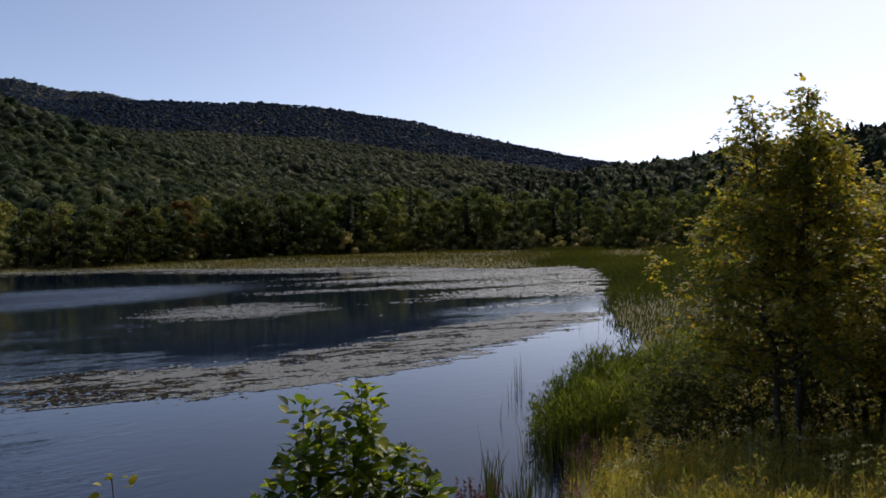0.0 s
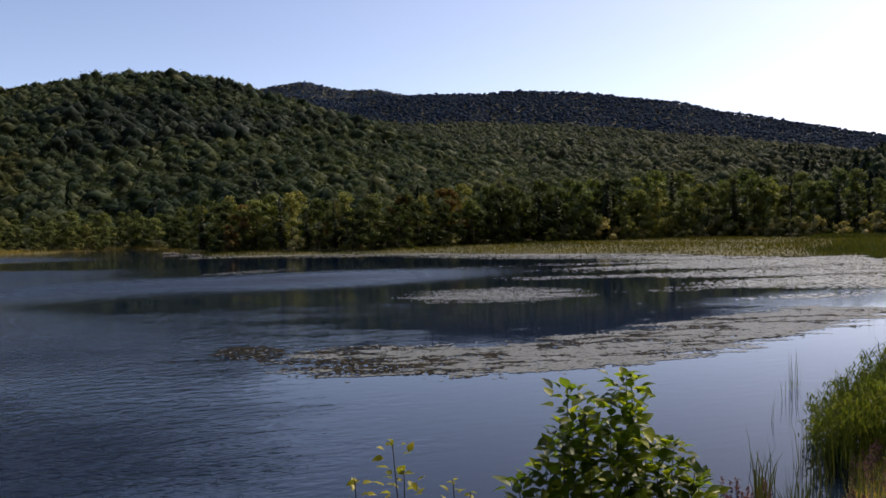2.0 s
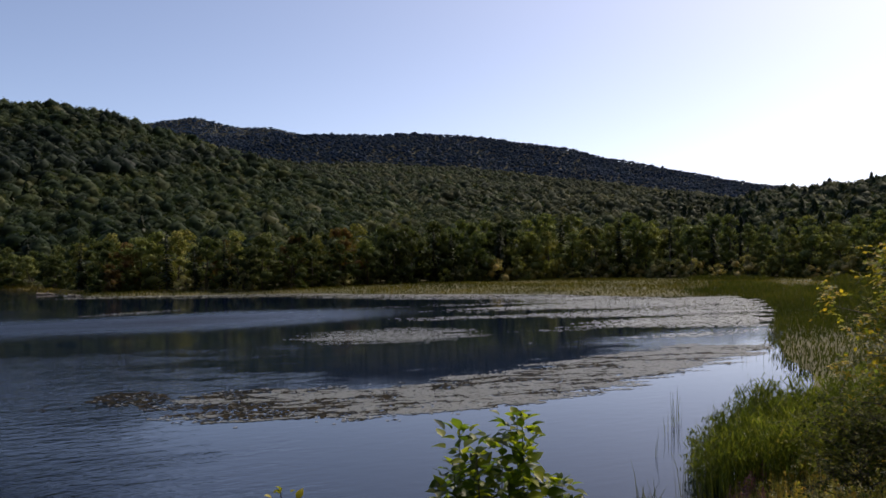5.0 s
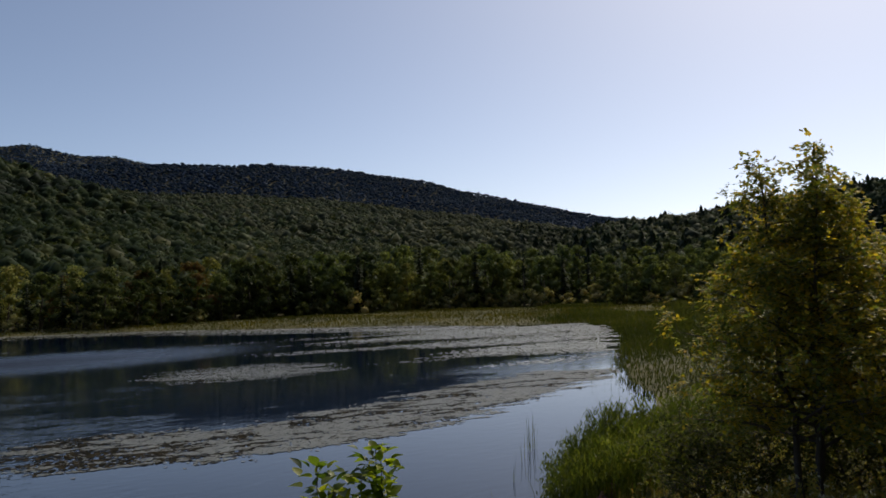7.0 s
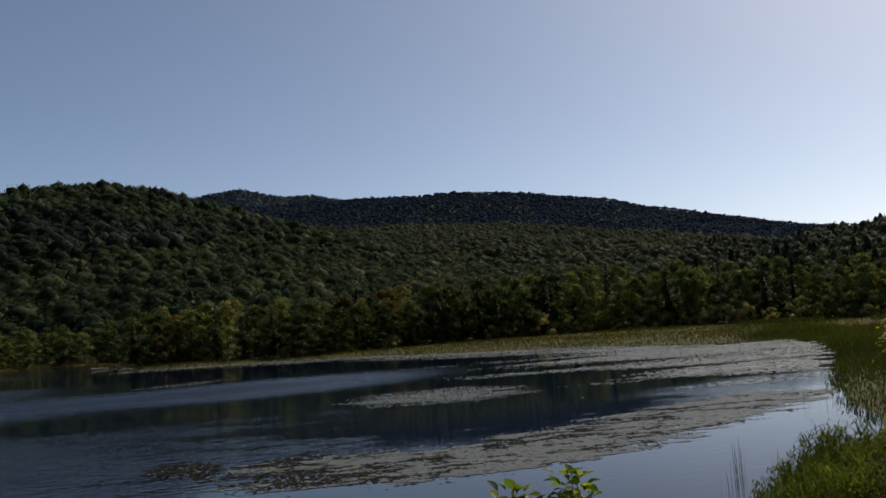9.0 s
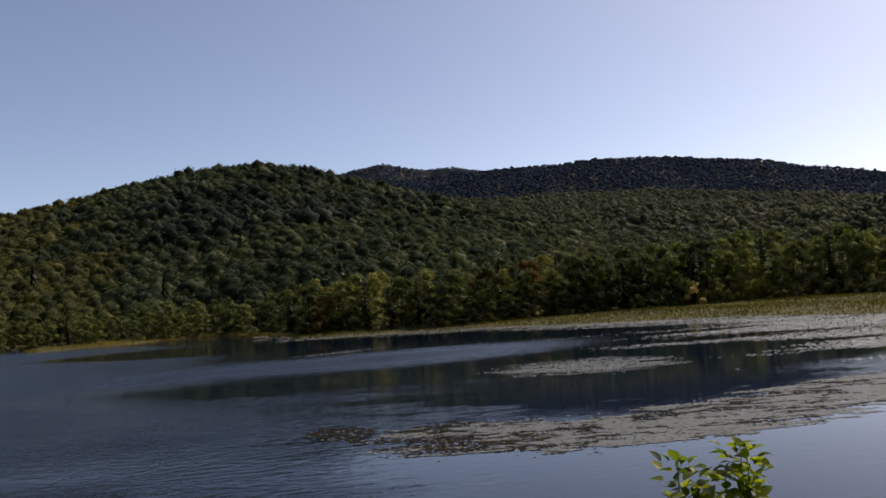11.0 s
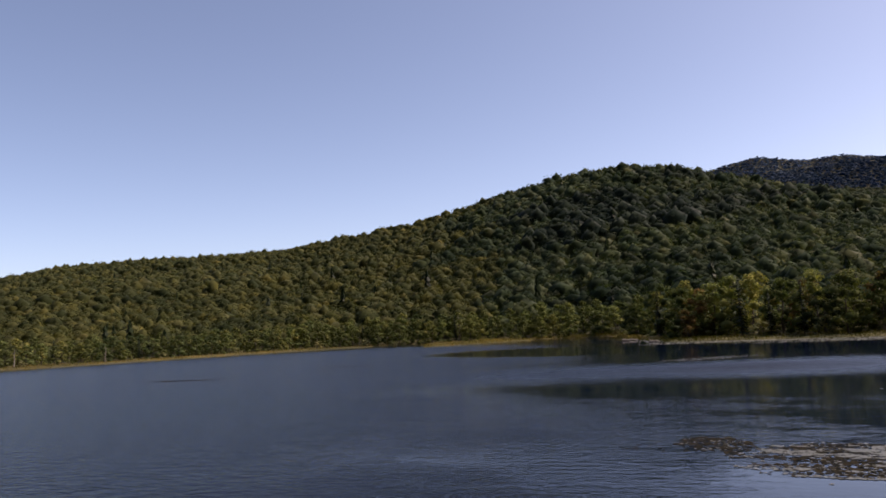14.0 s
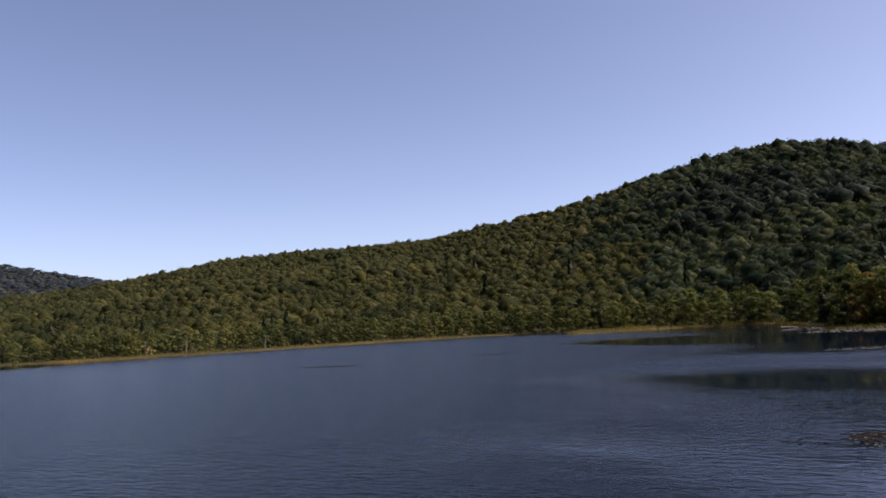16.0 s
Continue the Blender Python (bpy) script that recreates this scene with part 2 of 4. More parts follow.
def pad_material(name, light, even=0.0):
    m, nt, out = material(name)
    pick = nt.nodes.new("ShaderNodeNewGeometry").outputs["Random Per Island"]
    p = node(nt, "ShaderNodeBsdfPrincipled", Roughness=0.4, IOR=1.45)
    tone = ramp(nt, pick, [(at, tuple(light * (c + even * (n_ - c)) for c, n_ in zip(rgb, (0.86, 0.9, 0.8)))) for at, rgb in ((0.0, (0.58, 0.52, 0.36)), (0.35, (0.84, 0.84, 0.68)), (0.7, (0.95, 0.97, 0.82)), (1.0, (0.66, 0.72, 0.4)))])
    nt.links.new(tone, p.inputs["Base Color"])
    nt.links.new(p.outputs[0], out.inputs[0])
    return m


PAD, PAD_PALE = pad_material("lily pads", 0.21, 0.45), pad_material("pale floating leaves", 0.38, 0.7)
PAD_SHORE = pad_material("dull floating leaves", 0.27, 0.6)
# Dark weed and pad colour; shade of upturned pads is put into it.
PAD_DARK = foliage("dark pads and weed, pad shade in colour", [(0.01, 0.009, 0.006), (0.026, 0.022, 0.013), (0.06, 0.046, 0.027)], 0.1, 0.015, 0.4, 0.5)
BARK, BARK_PALE = bark("dark bark", (0.03, 0.024, 0.018), (0.1, 0.085, 0.07)), bark("pale dead wood", (0.16, 0.14, 0.12), (0.36, 0.33, 0.29))

# ---------------------------------------------------------------- mesh helpers
rng = np.random.default_rng(7)


def mesh_of(name, verts, faces, material_, smooth=False):
    """A mesh from arrays; all faces have the same number of corners."""
    verts, faces = np.asarray(verts, np.float32), np.asarray(faces, np.int32)
    me = bpy.data.meshes.new(name)
    n = faces.shape[1]
    me.vertices.add(len(verts))
    me.vertices.foreach_set("co", verts.ravel())
    me.loops.add(faces.size)
    me.loops.foreach_set("vertex_index", faces.ravel())
    me.polygons.add(len(faces))
    me.polygons.foreach_set("loop_start", np.arange(0, faces.size, n, dtype=np.int32))
    me.polygons.foreach_set("use_smooth", np.full(len(faces), smooth))
    me.update(calc_edges=True)
    me.materials.append(material_)
    return me


def part(name, me, parent=None, label="", at=None):
    ob = new(name, me)
    if parent is not None:
        ob.parent = parent
    if at is not None:
        ob.matrix_basis = at
    if label:
        ob["label"] = label
    return ob


def strewn(shapes, faces, pick, places, sizes, turns=None, basis=None):
    """Many copies of a few shapes as one array: shapes (k, v, 3), faces (f, n)."""
    v = shapes[pick]
    if basis is not None:
        v = np.einsum("nij,nvj->nvi", basis, v)
    v = v * np.asarray(sizes)[:, None, :]
    if turns is not None:
        c, s = np.cos(turns)[:, None], np.sin(turns)[:, None]
        v = np.stack([c * v[..., 0] - s * v[..., 1], s * v[..., 0] + c * v[..., 1], v[..., 2]], -1)
    v = v + np.asarray(places)[:, None, :]
    f = faces[None] + (np.arange(len(v)) * shapes.shape[1])[:, None, None]
    return v.reshape(-1, 3), f.reshape(-1, faces.shape[1])


def ball(level):
    bm = bmesh.new()
    bmesh.ops.create_icosphere(bm, subdivisions=level, radius=1.0)
    v = np.array([p.co[:] for p in bm.verts])
    f = np.array([[q.index for q in p.verts] for p in bm.faces])
    bm.free()
    return v, f


def tube(points, radii, sides=7):
    """Vertices and quads of a bent, tapered tube."""
    points, v, f = [Vector(p) for p in points], [], []
    for k, p in enumerate(points):
        along = (points[min(k + 1, len(points) - 1)] - points[max(k - 1, 0)]).normalized()
        side = along.orthogonal().normalized() if abs(along.z) < 0.95 else along.cross(Vector((0, 1, 0))).normalized()
        other = along.cross(side)
        for j in range(sides):
            a = 2 * math.pi * j / sides
            v.append(p + (side * math.cos(a) + other * math.sin(a)) * radii[k])
    for k in range(len(points) - 1):
        for j in range(sides):
            a, b = k * sides + j, k * sides + (j + 1) % sides
            f.append((a, b, b + sides, a + sides))
    return np.array([p[:] for p in v]), np.array(f)


def joined(pieces):
    v, f, n = [], [], 0
    for a, b in pieces:
        v.append(a)
        f.append(b + n)
        n += len(a)
    return np.concatenate(v), np.concatenate(f)

# ---------------------------------------------------------------- land
def bumps(x, y, scale, seed=0.0):
    """Smooth cheap noise in -1..1."""
    x, y = np.asarray(x) / scale + seed, np.asarray(y) / scale - seed * 0.7
    return (np.sin(1.3 * x + 1.7 * np.sin(0.9 * y)) + np.sin(1.1 * y + 1.9 * np.sin(0.7 * x + 1.0)) + np.sin(2.3 * x - 1.9 * y) * 0.5) / 2.5


def grain(x, y, sx, sy, seed=0):
    """Irregular noise in 0..1 with cells of sx by sy metres."""
    table = np.random.default_rng(100 + seed).random((256, 256))
    u, v = np.asarray(x) / sx, np.asarray(y) / sy
    i, j = np.floor(u).astype(int), np.floor(v).astype(int)
    fu, fv = u - i, v - j
    fu, fv = fu * fu * (3 - 2 * fu), fv * fv * (3 - 2 * fv)
    at = lambda a, b: table[a % 256, b % 256]
    return (at(i, j) * (1 - fu) + at(i + 1, j) * fu) * (1 - fv) + (at(i, j + 1) * (1 - fu) + at(i + 1, j + 1) * fu) * fv


# the pond's shore, counter-clockwise from the bank below the camera
SHORE = [(7.3, 11.3), (9.0, 13.6), (11.0, 16.3), (13.2, 19.4), (16, 22), (20.0, 25.0), (21.8, 27.6), (23.6, 31.3), (28.0, 38.3), (31.6, 42.3), (34.4, 46), (43, 57), (54, 74), (56, 83), (44, 86), (38, 97),
         (20, 107), (6, 119), (-12, 122), (-26, 126), (-33, 140), (-46, 168), (-62, 164), (-78, 140), (-90, 160), (-98, 170),
         (-114, 148), (-139, 117), (-160, 93), (-190, 72), (-215, 30), (-190, -10), (-120, -25), (-60, -15), (-30, 3), (-15, 9), (-4, 9.6), (2, 9.4), (5.4, 9.9)]


def pond_distance(x, y):
    """Metres from the shore: negative over the water."""
    x, y = np.asarray(x, float), np.asarray(y, float)
    best, inside = np.full(x.shape, 1e9), np.zeros(x.shape, bool)
    for (ax, ay), (bx, by) in zip(SHORE, SHORE[1:] + SHORE[:1]):
        dx, dy = bx - ax, by - ay
        t = np.clip(((x - ax) * dx + (y - ay) * dy) / (dx * dx + dy * dy), 0, 1)
        best = np.minimum(best, np.hypot(x - ax - t * dx, y - ay - t * dy))
        cross = (ay > y) != (by > y)
        inside ^= cross & (x < dx * (y - ay) / (dy if dy else 1e-9) + ax)
    return np.where(inside, -best, best)


def hill(az, r, crest, foot, rows, shape=1.1, tree=8.0):
    """Height of a hill whose crest runs at crest metres and foot at foot metres: rows of bearing and angle of its skyline."""
    b, e = np.array(rows).T
    order = np.argsort(b)
    beyond = np.maximum(np.maximum(b.min() - az, az - b.max()), 0)
    top = crest * np.tan(np.radians(np.interp(az, b[order], e[order]) - 0.6 * beyond)) + 5 - tree
    s = (r - foot) / (crest - foot)
    up = np.clip(s, 0, 1) ** shape
    over = np.clip(1 - (s - 1) * 0.9, -0.4, 1)
    return np.maximum(top, -30) * np.where(s <= 1, up, over)


HILLS = [  # crest, foot, skyline
    (lambda a: np.interp(a, [-20, -5, 12, 27, 45, 65], [330, 450, 540, 620, 760, 900]), lambda a: np.interp(a, [-20, 0, 12, 40, 65], [170, 165, 175, 205, 230]),
     [(80, 3.0), (66, 3.2), (61.6, 3.9), (54, 5.3), (45, 5.86), (38.2, 6.2), (31.8, 7.35), (27, 8.5), (23, 9.5), (19, 10.4), (14, 10.82), (9.7, 10.15), (4.3, 8.8),
      (0.8, 7.9), (-2.8, 6.8), (-5.1, 5.9), (-11, 4.1), (-15, 2.7), (-22, 0.0), (-30, -3.0)], 8.0),
    (lambda a: 980 + 0 * a, lambda a: 200 + 0 * a, [(12, 6.5), (0, 7.4), (-8, 7.1), (-13, 6.9), (-20, 6.2), (-26, 5.3), (-32, 4.3), (-36, 3.6), (-44, 2.0)], 8.0),
    (lambda a: 1450 + 0 * a, lambda a: 700 + 0 * a, [(14, 8.3), (6, 8.8), (-3, 9.2), (-10, 9.4), (-14.8, 9.13), (-18.5, 8.55), (-22.2, 8.08), (-25.6, 7.15), (-29, 6.32), (-33, 5.4), (-36, 4.75), (-46, 3.0)], 4.2),
    (lambda a: 2700 + 0 * a, lambda a: 1500 + 0 * a, [(16, 7.6), (7, 9.85), (4.7, 10.28), (1.7, 9.63), (-0.5, 9.7), (-3.5, 9.1), (-12, 7.6)], 4.0),
    (lambda a: np.interp(a, [-70, -40, -30], [520, 640, 760]), lambda a: 205 + 0 * a, [(-26, 1.5), (-31, 3.4), (-36, 4.85), (-38.2, 4.8), (-40.6, 5.0), (-43, 5.3), (-51, 6.6), (-54, 6.95), (-70, 8.0), (-95, 5)], 12.0),
    (lambda a: 2100 + 0 * a, lambda a: 900 + 0 * a, [(110, 5.0), (85, 7.0), (68, 5.2), (62.7, 4.17), (57, 3.0), (45, 1.0)], 8.0),
]


def land(x, y):
    """Ground height."""
    x, y = np.asarray(x, float), np.asarray(y, float)
    r, az = np.hypot(x, y), np.degrees(np.arctan2(-x, y))
    d = pond_distance(x, y)
    near = np.clip((34 - r) / 12, 0, 1)
    bank = 3.35 * (1 - np.exp(-np.maximum(d, 0) * 0.115)) / (1 - math.exp(-13 * 0.115)) + bumps(x, y, 1.7) * 0.06 * np.clip(d, 0, 1)
    flat = 0.35 * (1 - np.exp(-np.maximum(d, 0) / 6)) + 0.006 * np.maximum(d - 10, 0) + bumps(x, y, 5.0) * 0.08 * np.clip(d / 3, 0, 1)
    brow = 0.85 * np.clip((-az - 29) / 7, 0, 1) * (1 - 0.5 * np.clip((-az - 45) / 8, 0, 1)) * np.clip((95 + az) / 20, 0, 1) * np.exp(-((r - 8.5) / 3.6) ** 2) * np.clip(d / 2.5, 0, 1)
    z = near * (np.minimum(bank, 3.6) + brow) + (1 - near) * flat
    top = z.copy()
    for crest, foot, rows, tree in HILLS:
        h = hill(az, r, crest(az), foot(az), rows, 1.1, tree)
        rough = (bumps(x, y, 60.0, crest(0.0)) * 6.0 + bumps(x, y, 23.0, 2.0) * 2.5) * np.clip((r - 200) / 200, 0, 1) * np.clip(1.3 - r / crest(az), 0.25, 1)
        top = np.maximum(top, h + rough * np.clip(h / 30, 0, 1))
    z = np.where(r > 120, top, z)
    z = np.where(d < 0, -np.minimum(-d * 0.3, 1.4) - 0.02, z + 0.03)
    return z


def ground_sheet():
    az = np.radians(np.unique(np.concatenate([np.arange(-180, -75, 3.0), np.arange(-75, 82, 0.95), np.arange(82, 180, 3.0)])))
    r = np.concatenate([[0.0], np.geomspace(0.5, 300, 130), np.linspace(308, 1000, 80), np.linspace(1015, 1600, 32), np.linspace(1640, 2900, 38), np.geomspace(3000, 4600, 8)])
    a, rr = np.meshgrid(az, r)
    x, y = -np.sin(a) * rr, np.cos(a) * rr
    z = land(x, y)
    n, m = len(az), len(r)
    i, j = np.meshgrid(np.arange(n), np.arange(m - 1))
    k = (i + 1) % n
    faces = np.stack([j * n + i, (j + 1) * n + i, (j + 1) * n + k, j * n + k], -1).reshape(-1, 4)
    ob = new("ground", mesh_of("ground", np.stack([x, y, z], -1).reshape(-1, 3), faces[:, ::-1], SOIL, True))
    return tagged(ob, "earth bank, marsh and wooded hillsides", "ground", kind="structure")


ground_sheet()


def water_sheet():
    n = 72
    a = np.linspace(0, 2 * math.pi, n, endpoint=False)
    v = np.concatenate([[[-60, 70, 0]], np.stack([-60 + 230 * np.cos(a), 70 + 230 * np.sin(a), 0 * a], -1)])
    f = np.stack([np.zeros(n, int), 1 + np.arange(n), 1 + (np.arange(n) + 1) % n], -1)
    tagged(new("water", mesh_of("water", v, f, WATER)), "dark pond with wind ripples and still patches", "water", kind="structure")


water_sheet()

# ---------------------------------------------------------------- far woods
def lobed(base, lobes, spread_=0.5, flat=0.85):
    """Radii along the directions base of a crown made of overlapping rounded boughs."""
    way = rng.normal(size=(lobes, 3)) + (0, 0, 0.45)
    way /= np.linalg.norm(way, axis=1)[:, None]
    centre = way * (spread_ * rng.uniform(0.75, 1.2, lobes))[:, None]
    size = rng.uniform(0.34, 0.56, lobes)
    centre[0], size[0] = 0, 0.62
    along = base @ centre.T
    inner = along ** 2 - (centre ** 2).sum(1) + size ** 2
    return np.where(inner > 0, along + np.sqrt(np.maximum(inner, 0)), 0.0).max(1)


def crown_shapes(count, level, clumps, clump=0.3, low=-0.4, lobes=12):
    """Crowns of rounded boughs, rough with leaf clumps that lie along them."""
    base, tri = ball(level)
    tri = tri[base[tri][:, :, 2].max(1) > low]
    used = np.unique(tri)
    index = np.full(len(base), -1)
    index[used] = np.arange(len(used))
    base, tri = base[used], index[tri]
    out = []
    for k in range(count):
        u, a = rng.uniform(low, 1, clumps), rng.uniform(0, 2 * math.pi, clumps)
        w = np.sqrt(1 - u * u)
        way = np.stack([w * np.cos(a), w * np.sin(a), u], -1)
        radius = 1.1 * lobed(np.concatenate([base, way]), lobes, 0.6)
        body = base * (radius[:len(base)] * (0.95 + 0.12 * rng.normal(size=len(base))))[:, None]
        centre = way * (radius[len(base):] * rng.uniform(0.9, 1.04, clumps))[:, None]
        face = way + (0, 0, 0.15) + rng.normal(size=(clumps, 3)) * 0.28
        side = np.cross(face, rng.normal(size=(clumps, 3)))
        side /= np.linalg.norm(side, axis=1)[:, None]
        other = np.cross(face, side)
        other /= np.linalg.norm(other, axis=1)[:, None]
        v = np.empty((clumps, 3, 3))
        for c in range(3):
            ang = 2 * math.pi / 3 * c + rng.uniform(-0.4, 0.4, clumps)
            rad = clump * rng.uniform(0.5, 1.25, clumps)
            v[:, c] = centre + side * (np.cos(ang) * rad)[:, None] + other * (np.sin(ang) * rad)[:, None]
        out.append(np.concatenate([body, v.reshape(-1, 3)]))
    return np.array(out), np.concatenate([tri, len(base) + np.arange(clumps * 3).reshape(-1, 3)])


def spire_shapes(count, tiers=7, sprays=6):
    """Narrow spruces: drooping ragged sprays round a spire."""
    out = []
    for k in range(count):
        v = []
        for j in range(tiers):
            h = j / tiers
            for i in range(sprays):
                a = 2 * math.pi * (i + rng.uniform(-0.3, 0.3)) / sprays + j
                rad = (1 - h) ** 0.8 * rng.uniform(0.6, 1.25) + 0.1
                wide = 0.55 * (1 - h) + 0.14
                c, s = math.cos(a), math.sin(a)
                z0, z1 = 2 * h - 1 + 0.3, 2 * h - 1 - 0.1
                v += [(0, 0, z0), (rad * 0.6 * c - wide * s, rad * 0.6 * s + wide * c, z1 + 0.1), (rad * c, rad * s, z1 - 0.05),
                      (rad * 0.6 * c + wide * s, rad * 0.6 * s - wide * c, z1 + 0.1)]
        out.append(v)
    return np.array(out), np.arange(tiers * sprays * 4).reshape(-1, 4)


def seen_from_pond(x, y, top, slack=5.0):
    """Leaves out trees that stand behind a rise."""
    keep = np.ones(len(x), bool)
    for s in np.linspace(0.3, 0.97, 24):
        keep &= (top - 5) * s + 5 > land(x * s, y * s) + slack * (s < 0.9) * (s * np.hypot(x, y) > 230) - 1
    return keep


def spread(count, az0, az1, r0, r1):
    """Points of the land, evenly spread and kept apart by a jittered grid."""
    area = 0.5 * math.radians(az1 - az0) * (r1 ** 2 - r0 ** 2)
    step = math.sqrt(area / count)
    rows = np.arange(r0, r1, step)
    out = []
    for r in rows:
        n = max(1, int(math.radians(az1 - az0) * r / step))
        a = math.radians(az0) + (np.arange(n) + rng.uniform(0, 1)) / n * math.radians(az1 - az0)
        rr = r + rng.uniform(-0.75, 0.75, n) * step
        a = a + rng.uniform(-0.7, 0.7, n) * step / r
        out.append(np.stack([-np.sin(a) * rr, np.cos(a) * rr], -1))
    return np.concatenate(out).T


def woods(name, label, count, az0, az1, r0, r1, size, shapes, faces, leaf, where=None, tall=1.0):
    x, y = spread(count, az0, az1, r0, r1)
    z = land(x, y)
    s = size * np.clip(np.exp(rng.normal(size=len(x)) * 0.3), 0.55, 1.6)
    ok = (z > 0.2) & seen_from_pond(x, y, z + 2.0 * s * tall)
    if where is not None:
        ok &= where(np.degrees(np.arctan2(-x, y)), np.hypot(x, y), z, x, y)
    x, y, z, s = x[ok], y[ok], z[ok], s[ok]
    sizes = np.stack([s * 1.04, s * rng.uniform(0.9, 1.2, len(s)), s * tall * rng.uniform(0.7, 1.15, len(s))], -1)
    v, f = strewn(shapes, faces, rng.integers(0, len(shapes), len(s)), np.stack([x, y, z + sizes[:, 2] * 0.5 + 0.7 * size * min(1.0, tall) - 0.4], -1), sizes, rng.uniform(0, 6.28, len(s)))
    me = mesh_of(name, v, f, leaf, True)
    tone = np.repeat(rng.random(len(s)), shapes.shape[1]).astype(np.float32)
    me.attributes.new("tone", "FLOAT", "POINT").data.foreach_set("value", tone)
    return tagged(new(name, me), label, "woods", kind="stuff")


FINE, FINE_F = crown_shapes(24, 1, 72, 0.185, -0.3)
MID, MID_F = crown_shapes(24, 1, 32, 0.22, -0.15)
COARSE, COARSE_F = crown_shapes(14, 1, 22, 0.3, -0.1, 6)
SPIRES, SPIRES_F = spire_shapes(10)
behind = lambda a, r, z, x, y: r > np.interp(a, TREE_AZ, TREE_R) + 12
TREE_AZ = [-60, -46, -38, -28, -16, -4, 0, 6, 10, 13, 15, 26, 28, 34, 45, 52, 60, 70]
TREE_R = [150, 155, 157, 160, 150, 133, 128, 132, 142, 152, 178, 182, 190, 196, 196, 194, 197, 212]
# Part of the hillside whose shade is put into the canopy colour.
shade_patch = lambda a, r, z, x, y: 1.1 - np.hypot((a - 14) / 9.5, (r - 400) / 160) + (0.8 * bumps(x, y, 40, 1.0) - 9.0 * (r > 500)) > 0.35
# Bearing that parts the plain canopy colour from the sun-warmed one.
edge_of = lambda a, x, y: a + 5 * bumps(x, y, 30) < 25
woods("hillside_woods", "green hardwood forest covering the lower hillside", 8200, -20, 72, 140, 380, 2.25, FINE, FINE_F, LEAF_WOOD, lambda a, r, z, x, y: behind(a, r, z, x, y) & ~shade_patch(a, r, z, x, y) & edge_of(a, x, y))
woods("sunny_woods", "olive hardwood forest on the lower hillside, sunlit gold put into its colour", 10500, -20, 72, 140, 380, 1.9, FINE, FINE_F, LEAF_SUNLIT, lambda a, r, z, x, y: behind(a, r, z, x, y) & ~edge_of(a, x, y))
woods("hilltop_woods", "green hardwood forest covering the upper hillside", 24000, -20, 72, 380, 900, 2.9, MID, MID_F, LEAF_WOOD, lambda a, r, z, x, y: ~shade_patch(a, r, z, x, y) & edge_of(a, x, y))
woods("sunny_hilltop_woods", "olive hardwood forest on the long hilltop, sunlit gold put into its colour", 26000, -20, 72, 380, 900, 2.5, MID, MID_F, LEAF_SUNLIT, lambda a, r, z, x, y: ~edge_of(a, x, y))
woods("hollow_woods", "forest in the hollow below the hilltop, hill shade put into its colour", 4900, -6, 30, 230, 620, 3.1, MID, MID_F, LEAF_SHADED, shade_patch)
woods("slope_woods", "grey-green hardwood forest on the long slope", 14000, -46, 14, 380, 990, 3.2, MID, MID_F, LEAF_SLOPE, lambda a, r, z, x, y: r > HILLS[0][0](a) + 25)
woods("foot_woods", "mixed forest at the foot of the slope", 3600, -48, -8, 165, 400, 2.5, FINE, FINE_F, LEAF_FOOT, behind)
woods("ridge_woods", "dark forest along the long ridge, haze blue put into its colour", 16500, -46, 14, 990, 1480, 3.4, COARSE, COARSE_F, LEAF_RIDGE, tall=0.65)
woods("peak_woods", "dark forest on the distant peaks, haze blue put into its colour", 8500, -6, 10, 1700, 2750, 4.8, COARSE, COARSE_F, LEAF_PEAK, tall=0.35)
woods("far_ridge_woods", "dark forest on a distant ridge, haze blue put into its colour", 2200, 59, 76, 1100, 2150, 7.0, COARSE, COARSE_F, LEAF_FAR, tall=0.45)
woods("spruce_woods", "dark spruces on the hill beside the marsh", 1900, -66, -29, 180, 780, 3.0, SPIRES, SPIRES_F, LEAF_SPRUCE, behind, tall=1.5)
woods("mixed_woods", "mixed hardwoods on the hill beside the marsh", 1700, -66, -33, 180, 650, 3.0, MID, MID_F, LEAF_WOOD, behind)
woods("slope_spruces", "dark spruces scattered over the slopes", 330, -40, 66, 170, 600, 1.5, SPIRES, SPIRES_F, LEAF_SPRUCE, behind, tall=2.6)

# ---------------------------------------------------------------- trees on the far shore
def leaf_cards(centres, size, facing=None, spread_=0.6):
    """Ragged four-cornered leaf clumps at the given places."""
    n = len(centres)
    face = rng.normal(size=(n, 3)) * spread_ + (facing if facing is not None else (0, 0, 0.5))
    face /= np.linalg.norm(face, axis=1)[:, None]
    side = np.cross(face, rng.normal(size=(n, 3)))
    side /= np.linalg.norm(side, axis=1)[:, None]
    other = np.cross(face, side)
    v = np.empty((n, 4, 3))
    for c in range(4):
        ang = math.pi / 2 * c + rng.uniform(-0.4, 0.4, n)
        rad = size * rng.uniform(0.5, 1.2, n)
        v[:, c] = centres + side * (np.cos(ang) * rad)[:, None] + other * (np.sin(ang) * rad)[:, None]
    return v.reshape(-1, 3), np.arange(n * 4).reshape(-1, 4)


def stem_points(base, top, steps, wander):
    pts = []
    for k in range(steps + 1):
        h = k / steps
        p = Vector(base).lerp(Vector(top), h)
        w = wander * math.sin(h * math.pi)
        pts.append(p + Vector((rng.normal() * w, rng.normal() * w, 0)))
    return pts


